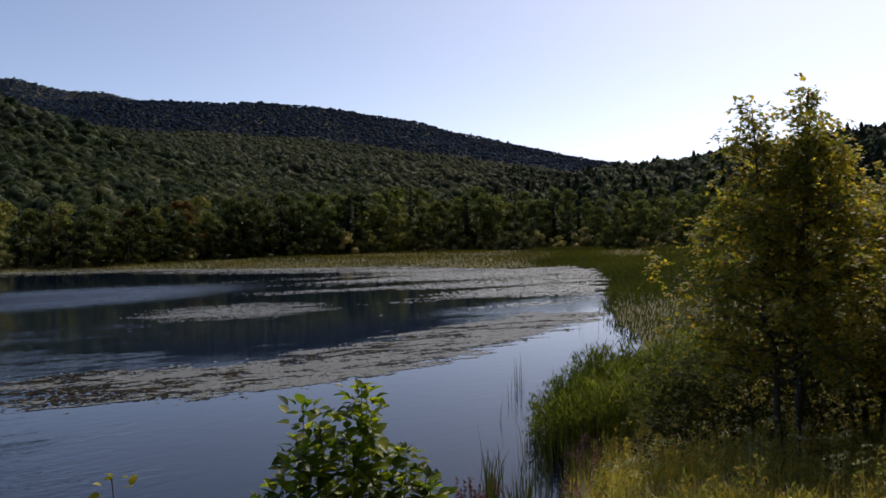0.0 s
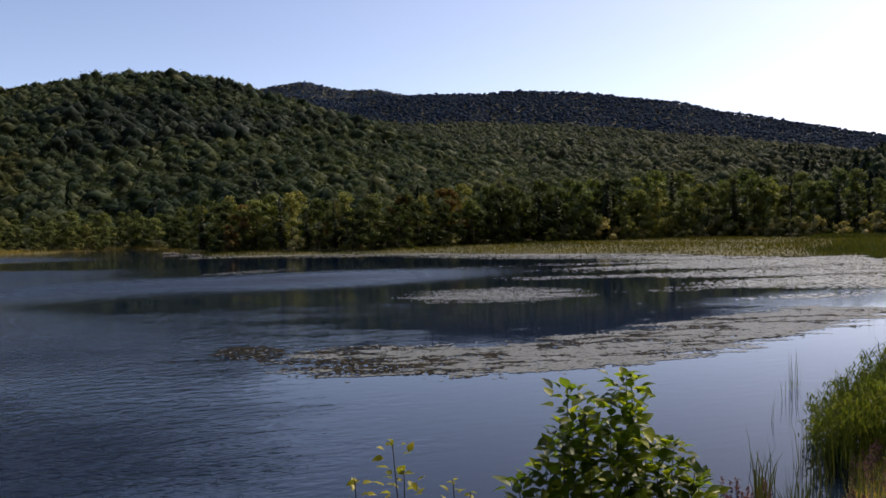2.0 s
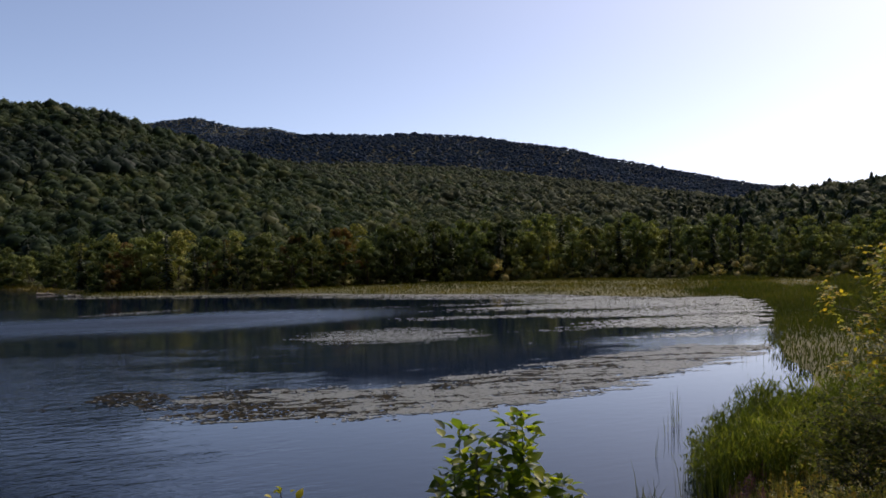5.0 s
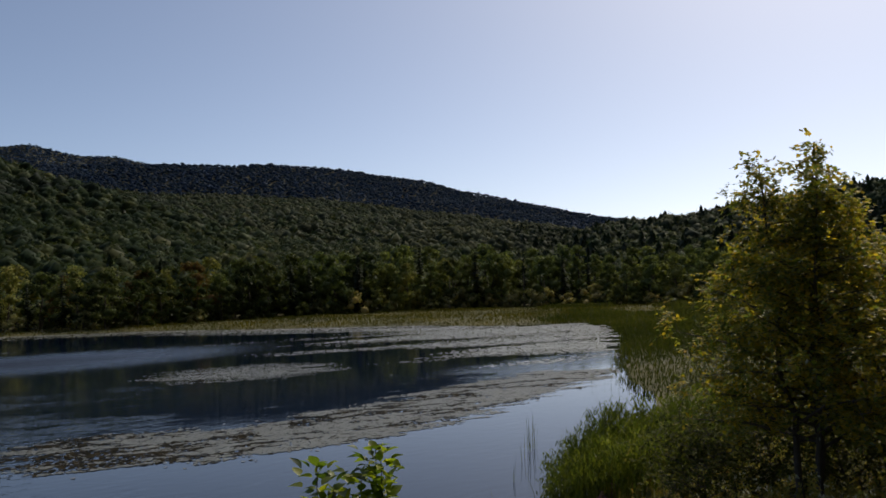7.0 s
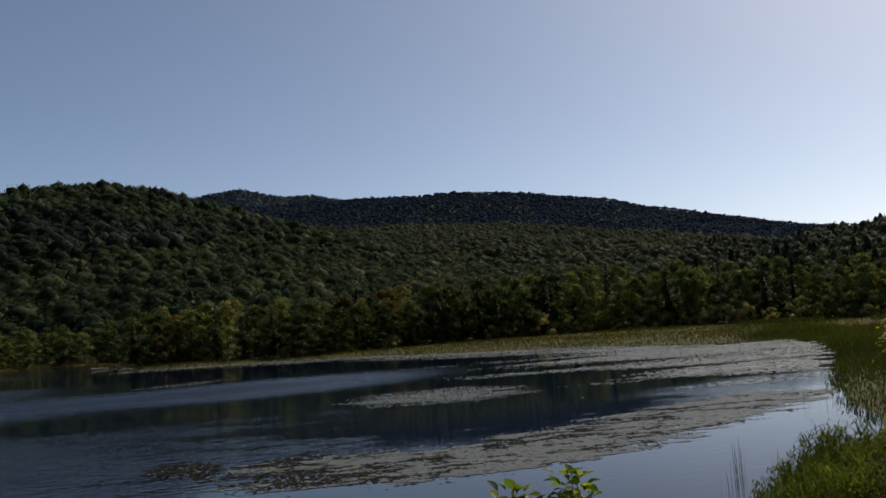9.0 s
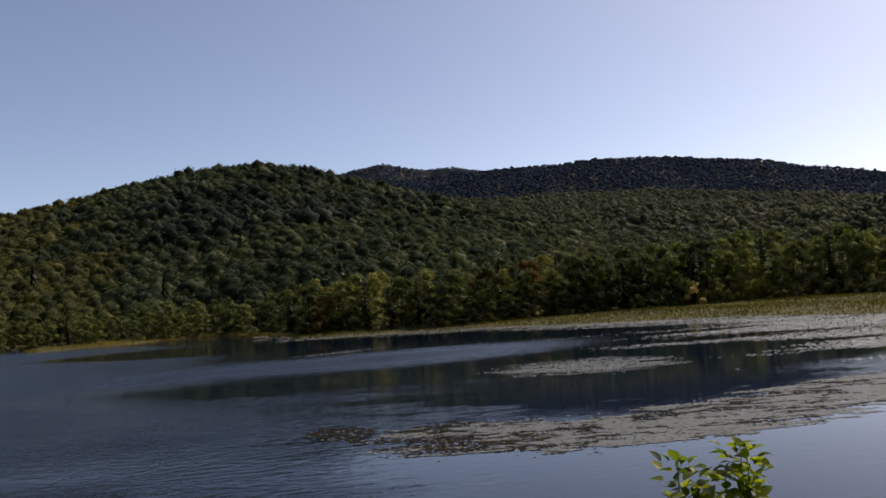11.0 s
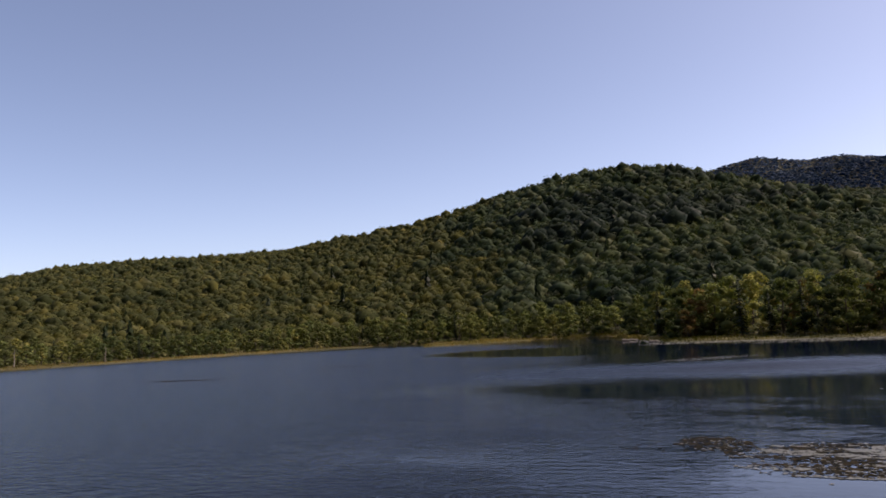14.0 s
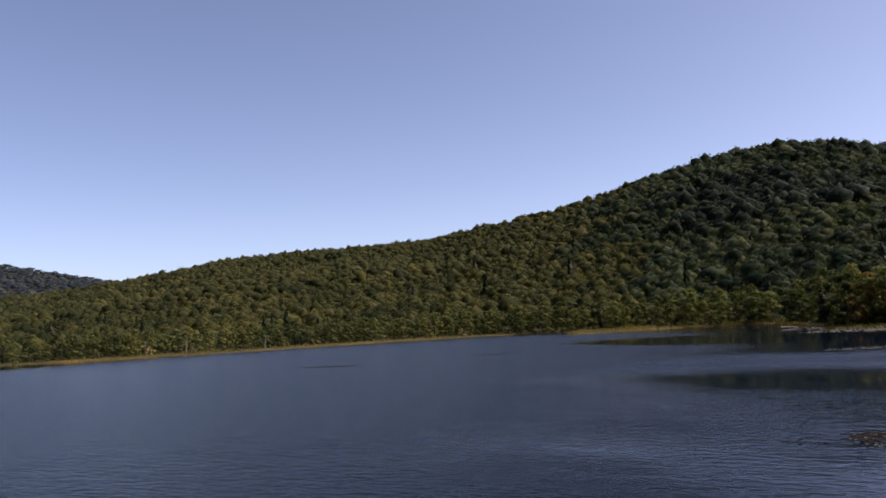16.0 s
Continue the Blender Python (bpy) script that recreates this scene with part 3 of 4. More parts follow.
def hardwood(name, label, height, width, leaf, bare=0.15, clump=0.3, clumps=900, wood=None, category="tree"):
    """A broad-leaved tree: trunk, limbs in the trunk's mesh, a crown of leaf clumps gathered round the limb ends."""
    wood = wood or BARK
    tree = tagged(new(name), label, category)
    tree.empty_display_size = 0.3
    trunk = stem_points((0, 0, -0.2), (rng.normal() * 0.2, rng.normal() * 0.2, height * 0.9), 7, 0.12)
    pieces = [tube(trunk, [max(0.02, 0.016 * height * (1 - 0.85 * k / 7)) for k in range(8)], 6)]
    centres, facing, boughs = [], [], []
    lump, lump_f = ball(1)
    limbs = 12

    def bough(c, rad, n):
        """A rounded mass of leaves: a solid heart under ragged leaf clumps."""
        size = np.array((rad, rad, 0.72 * rad)) * rng.uniform(0.85, 1.15, 3)
        boughs.append((c + lump * size * (0.8 * lobed(lump, 6, 0.45) * (1 + 0.1 * rng.normal(size=len(lump))))[:, None], lump_f))
        way = rng.normal(size=(n, 3)) + (0, 0, 0.25)
        way /= np.linalg.norm(way, axis=1)[:, None]
        centres.append(c + way * size * rng.uniform(0.6, 1.08, n)[:, None])
        facing.append(way * 0.9 + (0, 0, 0.35))

    for k in range(limbs):
        h = bare + (1 - bare) * (k + 0.5) / limbs
        start = trunk[min(7, int(h * 7))]
        a = k * 2.4 + rng.uniform(-0.4, 0.4)
        reach = width * 0.5 * (0.45 + 0.75 * math.sin(math.pi * min(1, 0.22 + 0.78 * h) ** 0.9)) * rng.uniform(0.65, 1.15)
        end = start + Vector((math.cos(a) * reach, math.sin(a) * reach, height * 0.1 * rng.uniform(0.3, 1.2)))
        mid = start.lerp(end, 0.5) + Vector((0, 0, 0.08 * height * 0.5))
        r0 = 0.007 * height * (1.1 - h)
        pieces.append(tube([start, mid, end], [r0 + 0.01, r0 * 0.6 + 0.008, 0.008], 3))
        bough(np.array(start.lerp(end, 0.8)[:]), (reach * 0.46 + height * 0.035) * rng.uniform(0.75, 1.2), int(clumps / limbs * 0.62))
    bough(np.array(trunk[-1][:]) - (0, 0, 0.03 * height), 0.16 * width + 0.02 * height, clumps // 14)
    bough(np.array(trunk[5][:]), 0.24 * width, clumps // 14)
    v, f = joined(pieces)
    part("trunk", mesh_of("trunk", v, f, wood, True), tree)
    v, f = leaf_cards(np.concatenate(centres), clump, np.concatenate(facing), 0.5)
    f = np.concatenate([f[:, :3], f[:, (0, 2, 3)]])
    part("crown", mesh_of("crown", *joined(boughs + [(v, f)]), leaf, True), tree)
    return tree


def conifer(name, label, height, width, leaf, category="tree"):
    tree = tagged(new(name), label, category)
    tree.empty_display_size = 0.3
    v, f = tube(stem_points((0, 0, -0.2), (0, 0, height), 4, 0.05), [0.014 * height, 0.011 * height, 0.008 * height, 0.004 * height, 0.01], 6)
    part("trunk", mesh_of("trunk", v, f, BARK, True), tree)
    out = []
    tiers = 22
    for j in range(tiers):
        h = 0.08 + 0.92 * j / tiers
        for i in range(7):
            a = rng.uniform(0, 6.28)
            reach = width * 0.5 * ((1 - h) ** 0.8 * rng.uniform(0.6, 1.15) + 0.05)
            c, s_ = math.cos(a), math.sin(a)
            for q in range(3):
                t0, t1 = q / 3.0, (q + 1.15) / 3.0
                w = (0.22 * reach + 0.1) * (1.1 - 0.25 * q)
                z0, z1 = h * height - 0.25 * reach * t0, h * height - 0.25 * reach * t1 - 0.12
                p0, p1 = reach * t0, reach * t1
                tilt = rng.uniform(-0.15, 0.15)
                out += [(p0 * c - w * s_, p0 * s_ + w * c, z0 + tilt), (p1 * c - w * 0.6 * s_, p1 * s_ + w * 0.6 * c, z1),
                        (p1 * c + w * 0.6 * s_, p1 * s_ - w * 0.6 * c, z1), (p0 * c + w * s_, p0 * s_ - w * c, z0 - tilt)]
    out = np.array(out)
    part("crown", mesh_of("crown", out, np.arange(len(out)).reshape(-1, 4), leaf), tree)
    return tree


def dead_tree(name, label, height):
    tree = tagged(new(name), label, "dead tree")
    pts = stem_points((0, 0, -0.2), (0.15, 0.1, height), 6, 0.05)
    trunk = part("trunk", mesh_of("trunk", *tube(pts, [0.16, 0.14, 0.12, 0.1, 0.07, 0.05, 0.02], 7), BARK_PALE, True), tree)
    for k in range(6):
        p = pts[2 + k % 4]
        a = rng.uniform(0, 6.28)
        end = p + Vector((math.cos(a) * 0.6, math.sin(a) * 0.6, 0.25))
        part("branch", mesh_of("branch", *tube([p, p.lerp(end, 0.5) + Vector((0, 0, 0.06)), end], [0.035, 0.025, 0.008], 5), BARK_PALE, True), trunk)
    return tree


def planted(kinds, spots, group):
    """Sets trees at (bearing, metres, height): the first of each kind is moved, the others are copies."""
    used = set()
    for which, az, r, height in spots:
        proto, own = kinds[which]
        a = math.radians(az)
        x, y = -math.sin(a) * r, math.cos(a) * r
        m = pose(x, y, float(land(x, y)), 0, 0, rng.uniform(0, 360))
        k = height / own
        wide = k ** 0.75
        if which in used:
            t = copy_thing(proto, m)
        else:
            t = proto
            t.matrix_basis = m
            used.add(which)
        t.scale = (wide * rng.uniform(0.85, 1.15), wide * rng.uniform(0.85, 1.15), k)
        t["group"] = group
    for which, (proto, own) in kinds.items():
        if which not in used:
            for o in (*proto.children_recursive, proto):
                bpy.data.objects.remove(o)


def height_at(az):
    return float(np.interp(az, [-60, -39, -26, -17, -8, 0, 11, 14, 21, 33, 46, 58, 70], [11.5, 11.5, 12.4, 12.2, 11, 9.4, 10, 8, 6.8, 6.6, 5.8, 5.8, 6.5]))


SHORE_KINDS = {
    "round": (hardwood("maple_tree", "round dark green hardwood at the pond's far shore", 10, 6.2, LEAF_MAPLE, 0.03, 0.235, 1180), 10),
    "tall": (hardwood("aspen_tree", "tall narrow green hardwood behind the marsh", 11, 4.4, LEAF_SHORE, 0.08, 0.22, 1050), 11),
    "full": (hardwood("maple_tree", "full-crowned green hardwood at the wood's edge", 9, 5.6, LEAF_SHORE, 0.02, 0.235, 1150), 9),
    "yellow": (hardwood("birch_tree", "birch with yellow-green late summer leaves", 9, 4.6, LEAF_BIRCH, 0.04, 0.21, 1050), 9),
    "thin": (hardwood("birch_tree", "thin yellow-green birch at the wood's edge", 8, 3.2, LEAF_BIRCH, 0.08, 0.19, 850), 8),
    "red": (hardwood("maple_tree", "maple turning red and orange on the far shore", 8.5, 4.6, LEAF_RED, 0.08, 0.21, 1250), 8.5),
    "spruce": (conifer("spruce_tree", "narrow dark green spruce at the wood's edge", 11, 3.6, LEAF_SPRUCE), 11),
    "fir": (conifer("fir_tree", "slender dark fir behind the shore", 9, 2.6, LEAF_SPRUCE), 9),
}


def shore_spots():
    spots = []
    for row, back, taller in ((0, 0.0, 0.92), (1, 5.0, 1.05), (2, 10.5, 1.1)):
        az = -57.0
        while az < 71:
            r = float(np.interp(az, TREE_AZ, TREE_R)) + back + rng.uniform(-1.5, 1.5)
            q = rng.random()
            if az < -18:
                which = "spruce" if q < 0.09 else "fir" if q < 0.17 else "tall" if q < 0.4 else "yellow" if q < 0.62 else "thin" if q < 0.74 else "full"
            # Front row is dark in leaf colour for the shade below lit tops.
            elif -6 < az < 15 and row == 0:
                which = "spruce" if q < 0.18 else "fir" if q < 0.26 else "round" if q < 0.92 else "full"
            elif -6 < az < 15:
                which = "spruce" if q < 0.1 else "round" if q < 0.4 else "full" if q < 0.62 else "red" if q < 0.74 else "yellow"
            elif az < 15:
                which = "spruce" if q < 0.12 else "round" if q < 0.5 else "full" if q < 0.8 else "yellow" if q < 0.9 else "tall"
            else:
                which = "yellow" if q < 0.35 else "thin" if q < 0.6 else "full" if q < 0.85 else "fir" if q < 0.92 else "tall"
            spots.append((which, az, r, height_at(az) * taller * rng.uniform(0.78, 1.1)))
            az += math.degrees(rng.uniform(2.9, 5.2) / r) * (1.0 if az < 15 else 0.85)
    spots += [("red", 9.3, 139, 8.6), ("red", 10.2, 136, 5.0), ("red", -2.0, 137, 9.5), ("spruce", -17.3, 150, 11.6), ("spruce", -26.0, 158, 11.8)]
    return spots


planted(SHORE_KINDS, shore_spots(), "trees along the far shore")
ALDER = foliage("grey-green alder leaves", [(0.204, 0.219, 0.133), (0.312, 0.289, 0.18), (0.423, 0.351, 0.211)], 0.35, 0.01, 0.6, 0.1, each=True)
EDGE_KINDS = {
    "alder": (hardwood("alder_shrub", "grey-green alder shrub before the woods", 3.0, 3.2, ALDER, 0.02, 0.17, 420, category="shrub"), 3.0),
    "willow": (hardwood("willow_shrub", "low yellow-green willow shrub at the marsh edge", 2.4, 2.6, LEAF_BIRCH, 0.02, 0.16, 380, category="shrub"), 2.4)}
edge = []
az = -50.0
while az < 69:
    r = float(np.interp(az, TREE_AZ, TREE_R)) - rng.uniform(1.5, 5.0 if az < -4 else 2.5)
    edge.append(("alder" if rng.random() < 0.65 else "willow", az, r, rng.uniform(1.6, 3.4) * (0.7 if az > 14 else 1.35 if az < -14 else 1)))
    az += math.degrees(rng.uniform(1.6, 4.5) / r) * (1 if -45 < az < -14 else 4.0)
planted(EDGE_KINDS, edge, "shrubs along the wood's edge")
for az, r, h in ((56.8, 193, 4.2), (59.5, 195, 3.6), (51.4, 191, 3.4), (-29.5, 158, 7.0), (-31.0, 156, 6.0), (-24.0, 156, 6.5)):
    a = math.radians(az)
    t = dead_tree("dead_tree", "bare pale dead trunk at the water's edge", h)
    t.matrix_basis = pose(-math.sin(a) * r, math.cos(a) * r, float(land(-math.sin(a) * r, math.cos(a) * r)))
    t["group"] = "dead trunks"

# ---------------------------------------------------------------- marsh, meadow and reeds
def scattered(count, box, keep):
    """Points of the plan in a box (x0, y0, x1, y1) where keep(x, y) holds."""
    x, y = rng.uniform(box[0], box[2], count), rng.uniform(box[1], box[3], count)
    ok = keep(x, y)
    return x[ok], y[ok]


def blades(x, y, z, height, width, lean=0.3, droop=0.5):
    """Grass or reed blades: three triangles each, bent over towards the tip."""
    n = len(x)
    a, b = rng.uniform(0, 2 * math.pi, n), rng.uniform(0, 2 * math.pi, n)
    lx, ly = np.cos(a) * lean * height * rng.uniform(0.2, 1.2, n), np.sin(a) * lean * height * rng.uniform(0.2, 1.2, n)
    wx, wy = np.cos(b) * width / 2, np.sin(b) * width / 2
    v = np.empty((n, 5, 3))
    v[:, 0] = np.stack([x - wx, y - wy, z], -1)
    v[:, 1] = np.stack([x + wx, y + wy, z], -1)
    v[:, 2] = np.stack([x + lx * 0.35 + wx * 0.8, y + ly * 0.35 + wy * 0.8, z + height * 0.58], -1)
    v[:, 3] = np.stack([x + lx * 0.35 - wx * 0.8, y + ly * 0.35 - wy * 0.8, z + height * 0.58], -1)
    v[:, 4] = np.stack([x + lx, y + ly, z + height * (1 - droop * lean * rng.uniform(0, 1, n))], -1)
    f = np.array([(0, 1, 2), (0, 2, 3), (3, 2, 4)])
    return v.reshape(-1, 3), (f[None] + (np.arange(n) * 5)[:, None, None]).reshape(-1, 3)


def stuff(name, label, category, pieces, leaf):
    v, f = joined(pieces)
    return tagged(new(name, mesh_of(name, v, f, leaf)), label, category, kind="stuff")


def bearing(x, y):
    return np.degrees(np.arctan2(-x, y)), np.hypot(x, y)


def in_meadow(x, y):
    az, r = bearing(x, y)
    d = pond_distance(x, y)
    return (d > -0.4) & (r < np.interp(az, TREE_AZ, TREE_R) + 3) & (az > -60) & (az < 72) & (r > 60)


x, y = scattered(290000, (-190, 60, 140, 190), in_meadow)
z = land(x, y)
far_left = x < -30
h = (np.where(far_left, 0.3, 0.45) + 0.3 * ((x > -76) & (x < -36))) * rng.uniform(0.5, 1.3, len(x)) * (1 + 0.4 * bumps(x, y, 6))
DRY = foliage("dry shore sedge", [(0.2, 0.17, 0.07), (0.28, 0.22, 0.1), (0.34, 0.25, 0.12)], 0.4, 0.0, 0.6, 0.05, crown=0.12)
for name, label, leaf, ok in (("meadow_sedge", "yellow-green marsh sedge along the far shore", SEDGE, ~far_left), ("shore_sedge", "dry tan sedge along the wooded shore", DRY, far_left)):
    stuff(name, label, "grass", [blades(x[ok], y[ok], z[ok] - 0.05, h[ok], 0.05 + 0.06 * rng.random(ok.sum()), 0.8)], leaf)


def in_marsh(x, y):
    az, r = bearing(x, y)
    d = pond_distance(x, y)
    return (az < -30) & (az > -62) & (r > 34) & (d > -0.8) & (d < 60) & (r < 150) & (az < -32.5 + 2.5 * bumps(x, y, 7) - 2 * (rng.random(len(x)) - 0.5)) & ((r < 118) | (bumps(x, y, 8) > 0)) & (rng.random(len(x)) < np.clip(70 / r, 0, 1) ** 1.3)


x, y = scattered(260000, (14, 18, 125, 130), in_marsh)
z = land(x, y)
h = (0.55 + 0.4 * np.clip((np.hypot(x, y) - 50) / 30, 0, 1) + 0.2 * bumps(x, y, 6)) * rng.uniform(0.5, 1.2, len(x))
stuff("marsh_reeds", "green reeds and cattails filling the marsh beside the pond", "reeds", [blades(x, y, np.maximum(z, -0.3) - 0.05, h, 0.02 + 0.0007 * np.hypot(x, y), 0.5)], MARSH)


def in_reed_bed(x, y):
    d = pond_distance(x, y)
    az, r = bearing(x, y)
    edge = 0.6 * bumps(x, y, 1.3)
    return (r > 16.6 + edge) & (r < 20.5 + edge) & (d > -1.5 + edge) & (d < 4.0 + edge) & (az > -45) & (rng.random(len(x)) < np.clip((-az - 29.8 + edge) / 3.2, 0, 1) ** 1.4)


def reed_stalks(x, y, base, tall, leaves=6):
    """Reed stems with arching leaves."""
    z = np.maximum(land(x, y), -0.25) if base is None else base
    out = [blades(x, y, z, tall, 0.018, 0.12)]
    for k in range(leaves):
        at = tall * rng.uniform(0.3, 1.0, len(x)) ** 0.6
        out.append(blades(x + rng.normal(size=len(x)) * 0.05, y + rng.normal(size=len(x)) * 0.05, z + at, tall * rng.uniform(0.12, 0.22, len(x)), 0.026, 1.3, 1.0))
    return out


x, y = scattered(30000, (6, 12, 26, 26), in_reed_bed)
tall = (1.8 + 0.3 * bumps(x, y, 2.2)) * rng.uniform(0.6, 1.12, len(x)) * np.clip(0.5 + 0.2 * (pond_distance(x, y) + 1.6), 0.45, 1.0) * (0.8 + 0.2 * np.clip((-bearing(x, y)[0] - 30.5) / 4, 0, 1)) - 0.75 * np.clip(land(x, y), 0, 1.3)
stuff("reed_bed", "dense bed of tall bright green reeds at the water's edge", "reeds", reed_stalks(x, y, None, tall, 9), REED)

x, y = scattered(1900, (5, 11, 12, 22), lambda x, y: (pond_distance(x, y) > -2.0) & (pond_distance(x, y) < 0.3) & (bearing(x, y)[0] < -24) & (bearing(x, y)[0] > -34) & (bumps(x, y, 0.7) > 0.05))
stuff("water_reeds", "sparse thin reeds standing in the shallow water", "reeds", [blades(x, y, np.maximum(land(x, y), -0.25), 1.25 * rng.uniform(0.35, 1.25, len(x)), 0.015, 0.17)], MARSH)
x, y = scattered(6500, (5, 11, 10, 16), lambda x, y: (bearing(x, y)[1] > 12.6) & (bearing(x, y)[1] < 15.2) & (bearing(x, y)[0] < -27.2) & (bearing(x, y)[0] > -31.8) & (bumps(x, y, 0.4) > 0.1))
stuff("cattails", "clumps of cattail blades at the bank's foot", "cattails", [blades(x, y, np.maximum(land(x, y), -0.2), 1.0 * rng.uniform(0.4, 1.15, len(x)), 0.024, 0.26)], MARSH)
x, y = scattered(260, (22, 30, 48, 66), lambda x, y: (pond_distance(x, y) > -3.5) & (pond_distance(x, y) < 0))
stuff("cove_reeds", "sparse reeds in the water of the cove", "reeds", reed_stalks(x, y, None, 1.3 * rng.uniform(0.5, 1.2, len(x)), 1), REED)


def driftwood(name, label, length, at, turn):
    """A bleached log half out of the water, with a broken limb."""
    log = tagged(new(name), label, "driftwood")
    pts = [Vector((length * (k / 6 - 0.5), 0.08 * math.sin(2.1 * k), 0.12 + 0.05 * math.cos(1.7 * k))) for k in range(7)]
    part("trunk", mesh_of("trunk", *tube(pts, [0.2, 0.3, 0.28, 0.25, 0.22, 0.16, 0.06], 9), BARK_PALE, True), log)
    for k, way in ((1, (-0.5, 0.2, 0.6)), (3, (0.5, -0.3, 0.5)), (5, (0.3, 0.3, 0.35))):
        end = pts[k] + Vector(way) * 0.9
        part("branch", mesh_of("branch", *tube([pts[k], pts[k].lerp(end, 0.5) + Vector((0, 0, 0.05)), end], [0.1, 0.07, 0.025], 6), BARK_PALE, True), log)
    log.matrix_world = pose(at[0], at[1], -0.05, rz=turn)
    return log


driftwood("driftwood_log", "bleached driftwood log at the edge of the pond", 2.8, (-35.0, 137.5), 20)
driftwood("driftwood_log", "short bleached driftwood log in shallow water", 1.9, (-28.4, 127.0), -15)


# ---------------------------------------------------------------- lily pads
def in_strip(points):
    p = np.array(points, float)

    def test(x, y):
        inside = np.zeros(x.shape, bool)
        for (ax, ay), (bx, by) in zip(p, np.roll(p, -1, 0)):
            inside ^= ((ay > y) != (by > y)) & (x < (bx - ax) * (y - ay) / ((by - ay) or 1e-9) + ax)
        return inside
    return test


def pads(name, label, count, box, test, size, cover, look_=None):
    x, y = scattered(count, box, lambda x, y: test(x, y) & (pond_distance(x, y) < -0.2) & (cover(x, y) > rng.uniform(-1, 1, len(x))))
    n, k = len(x), 6
    a = np.linspace(0.3, 2 * math.pi - 0.3, k)[None] + rng.uniform(0, 6.28, n)[:, None]
    rim = np.stack([np.cos(a), np.sin(a)], -1) * (size * rng.uniform(0.6, 1.3, n))[:, None, None]
    v = np.empty((n, k + 1, 3))
    v[:, 0] = np.stack([x, y, np.full(n, 0.012)], -1)
    v[:, 1:, 0], v[:, 1:, 1] = x[:, None] + rim[..., 0], y[:, None] + rim[..., 1]
    v[:, 1:, 2] = 0.012 + 0.006 * rng.random((n, 1))
    f = np.array([(0, q, q + 1) for q in range(1, k)])
    ob = new(name, mesh_of(name, v.reshape(-1, 3), (f[None] + (np.arange(n) * (k + 1))[:, None, None]).reshape(-1, 3), look_ or PAD))
    return tagged(ob, label, "lily pads", kind="stuff")


ragged = lambda x, y, seed: (grain(x, y, 4.0, 0.9, seed) - 0.5) * 1.5 + (grain(x, y, 1.3, 0.3, seed + 20) - 0.5) * 1.5 + rng.normal(size=len(x)) * 0.22
flecks = lambda x, y: 0.33 * grain(x, y, 0.34, 0.16, 15) + 0.37 * grain(x, y, 1.1, 0.32, 3) + 0.3 * grain(x, y, 3.4, 0.9, 4)
BAND = in_strip([(-2.8, 30.6), (-2.4, 25.4), (2, 24.4), (7, 25.0), (11, 27.0), (16, 29.7), (21, 32.6), (27, 36.6), (23, 38.5), (15, 35.2), (12, 33.4), (6, 30.3), (1, 30.0)])
in_band = lambda x, y: BAND(x + 1.6 * ragged(x, y, 1), y + ragged(x, y, 2))
dark_here = lambda x, y: flecks(x, y) + np.clip((2 - x) / 90, -0.04, 0.02) + np.clip((1.0 - x) / 30, 0, 0.1) + 0.02 * rng.normal(size=len(x))
pads("lily_pad_band", "broad band of beige lily pads across the cove", 190000, (-6, 22, 29, 42), in_band, 0.062, lambda x, y: np.where(dark_here(x, y) < 0.53, 0.85, -0.95))
# Flat dark pads carry the shade of upturned edges and gaps.
pads("dark_lily_pads", "dark brown and green lily pads among the beige ones, shade in their colour", 70000, (-6, 22, 29, 42), in_band, 0.075, lambda x, y: np.where(dark_here(x, y) > 0.515, 0.7, -0.93), PAD_DARK)
pads("stray_lily_pads", "stray lily pads round the edge of the band", 1500, (-8, 22, 29, 42), lambda x, y: BAND(x, y + 1.2) | BAND(x + 1.5, y) | BAND(x, y - 1.0), 0.07, lambda x, y: grain(x, y, 1.2, 0.5, 8) * 2 - 1.2)
pads("lily_pad_patch", "oval patch of beige lily pads on still water", 30000, (-3, 41, 19, 56), lambda x, y: ((x - 7.8) / 9.5) ** 2 + ((y - 49.5) / 6.4) ** 2 < 1, 0.075,
     lambda x, y: 1.3 - 1.7 * ((x - 7.8) / 5.6) ** 2 - 1.7 * ((y - 50.0) / 4.9) ** 2 + 1.7 * (grain(x, y, 3.2, 0.9, 5) - 0.5) + 1.2 * (grain(x, y, 1.2, 0.4, 6) - 0.5))
pads("lily_pad_sheet", "wide sheet of pale floating leaves before the marsh", 105000, (2, 42, 58, 102), lambda x, y: pond_distance(x, y) < 0.3 - 6.0 * grain(x, y, 6.0, 1.6, 9) * grain(x, y, 1.5, 0.8, 7), 0.125,
     lambda x, y: np.clip((x - 28) / 10, -2.4, 0.8) - np.clip((51 - y) / 6, 0, 2) - np.clip((y - 74) / 10, 0, 1.9) + 0.12 * rng.normal(size=len(x)) + 3.0 * (grain(x + 0.6 * y, y - 0.1 * x, 17, 3.4, 10) - 0.5) + 1.5 * (grain(x - 0.7 * y, y + 0.08 * x, 5.0, 1.3, 11) - 0.5), PAD_PALE)
cluster = lambda x, y: ((x + 4.7) / 1.35) ** 2 + ((y - 30.2) / 1.5) ** 2 + 1.2 * (grain(x, y, 1.0, 0.5, 13) - 0.5)
pads("lily_pad_cluster", "small cluster of lily pads on rippled water", 900, (-9, 27, -2, 34), lambda x, y: cluster(x, y) < 1, 0.06, lambda x, y: grain(x, y, 0.4, 0.3, 12) * 2 - 1.15)
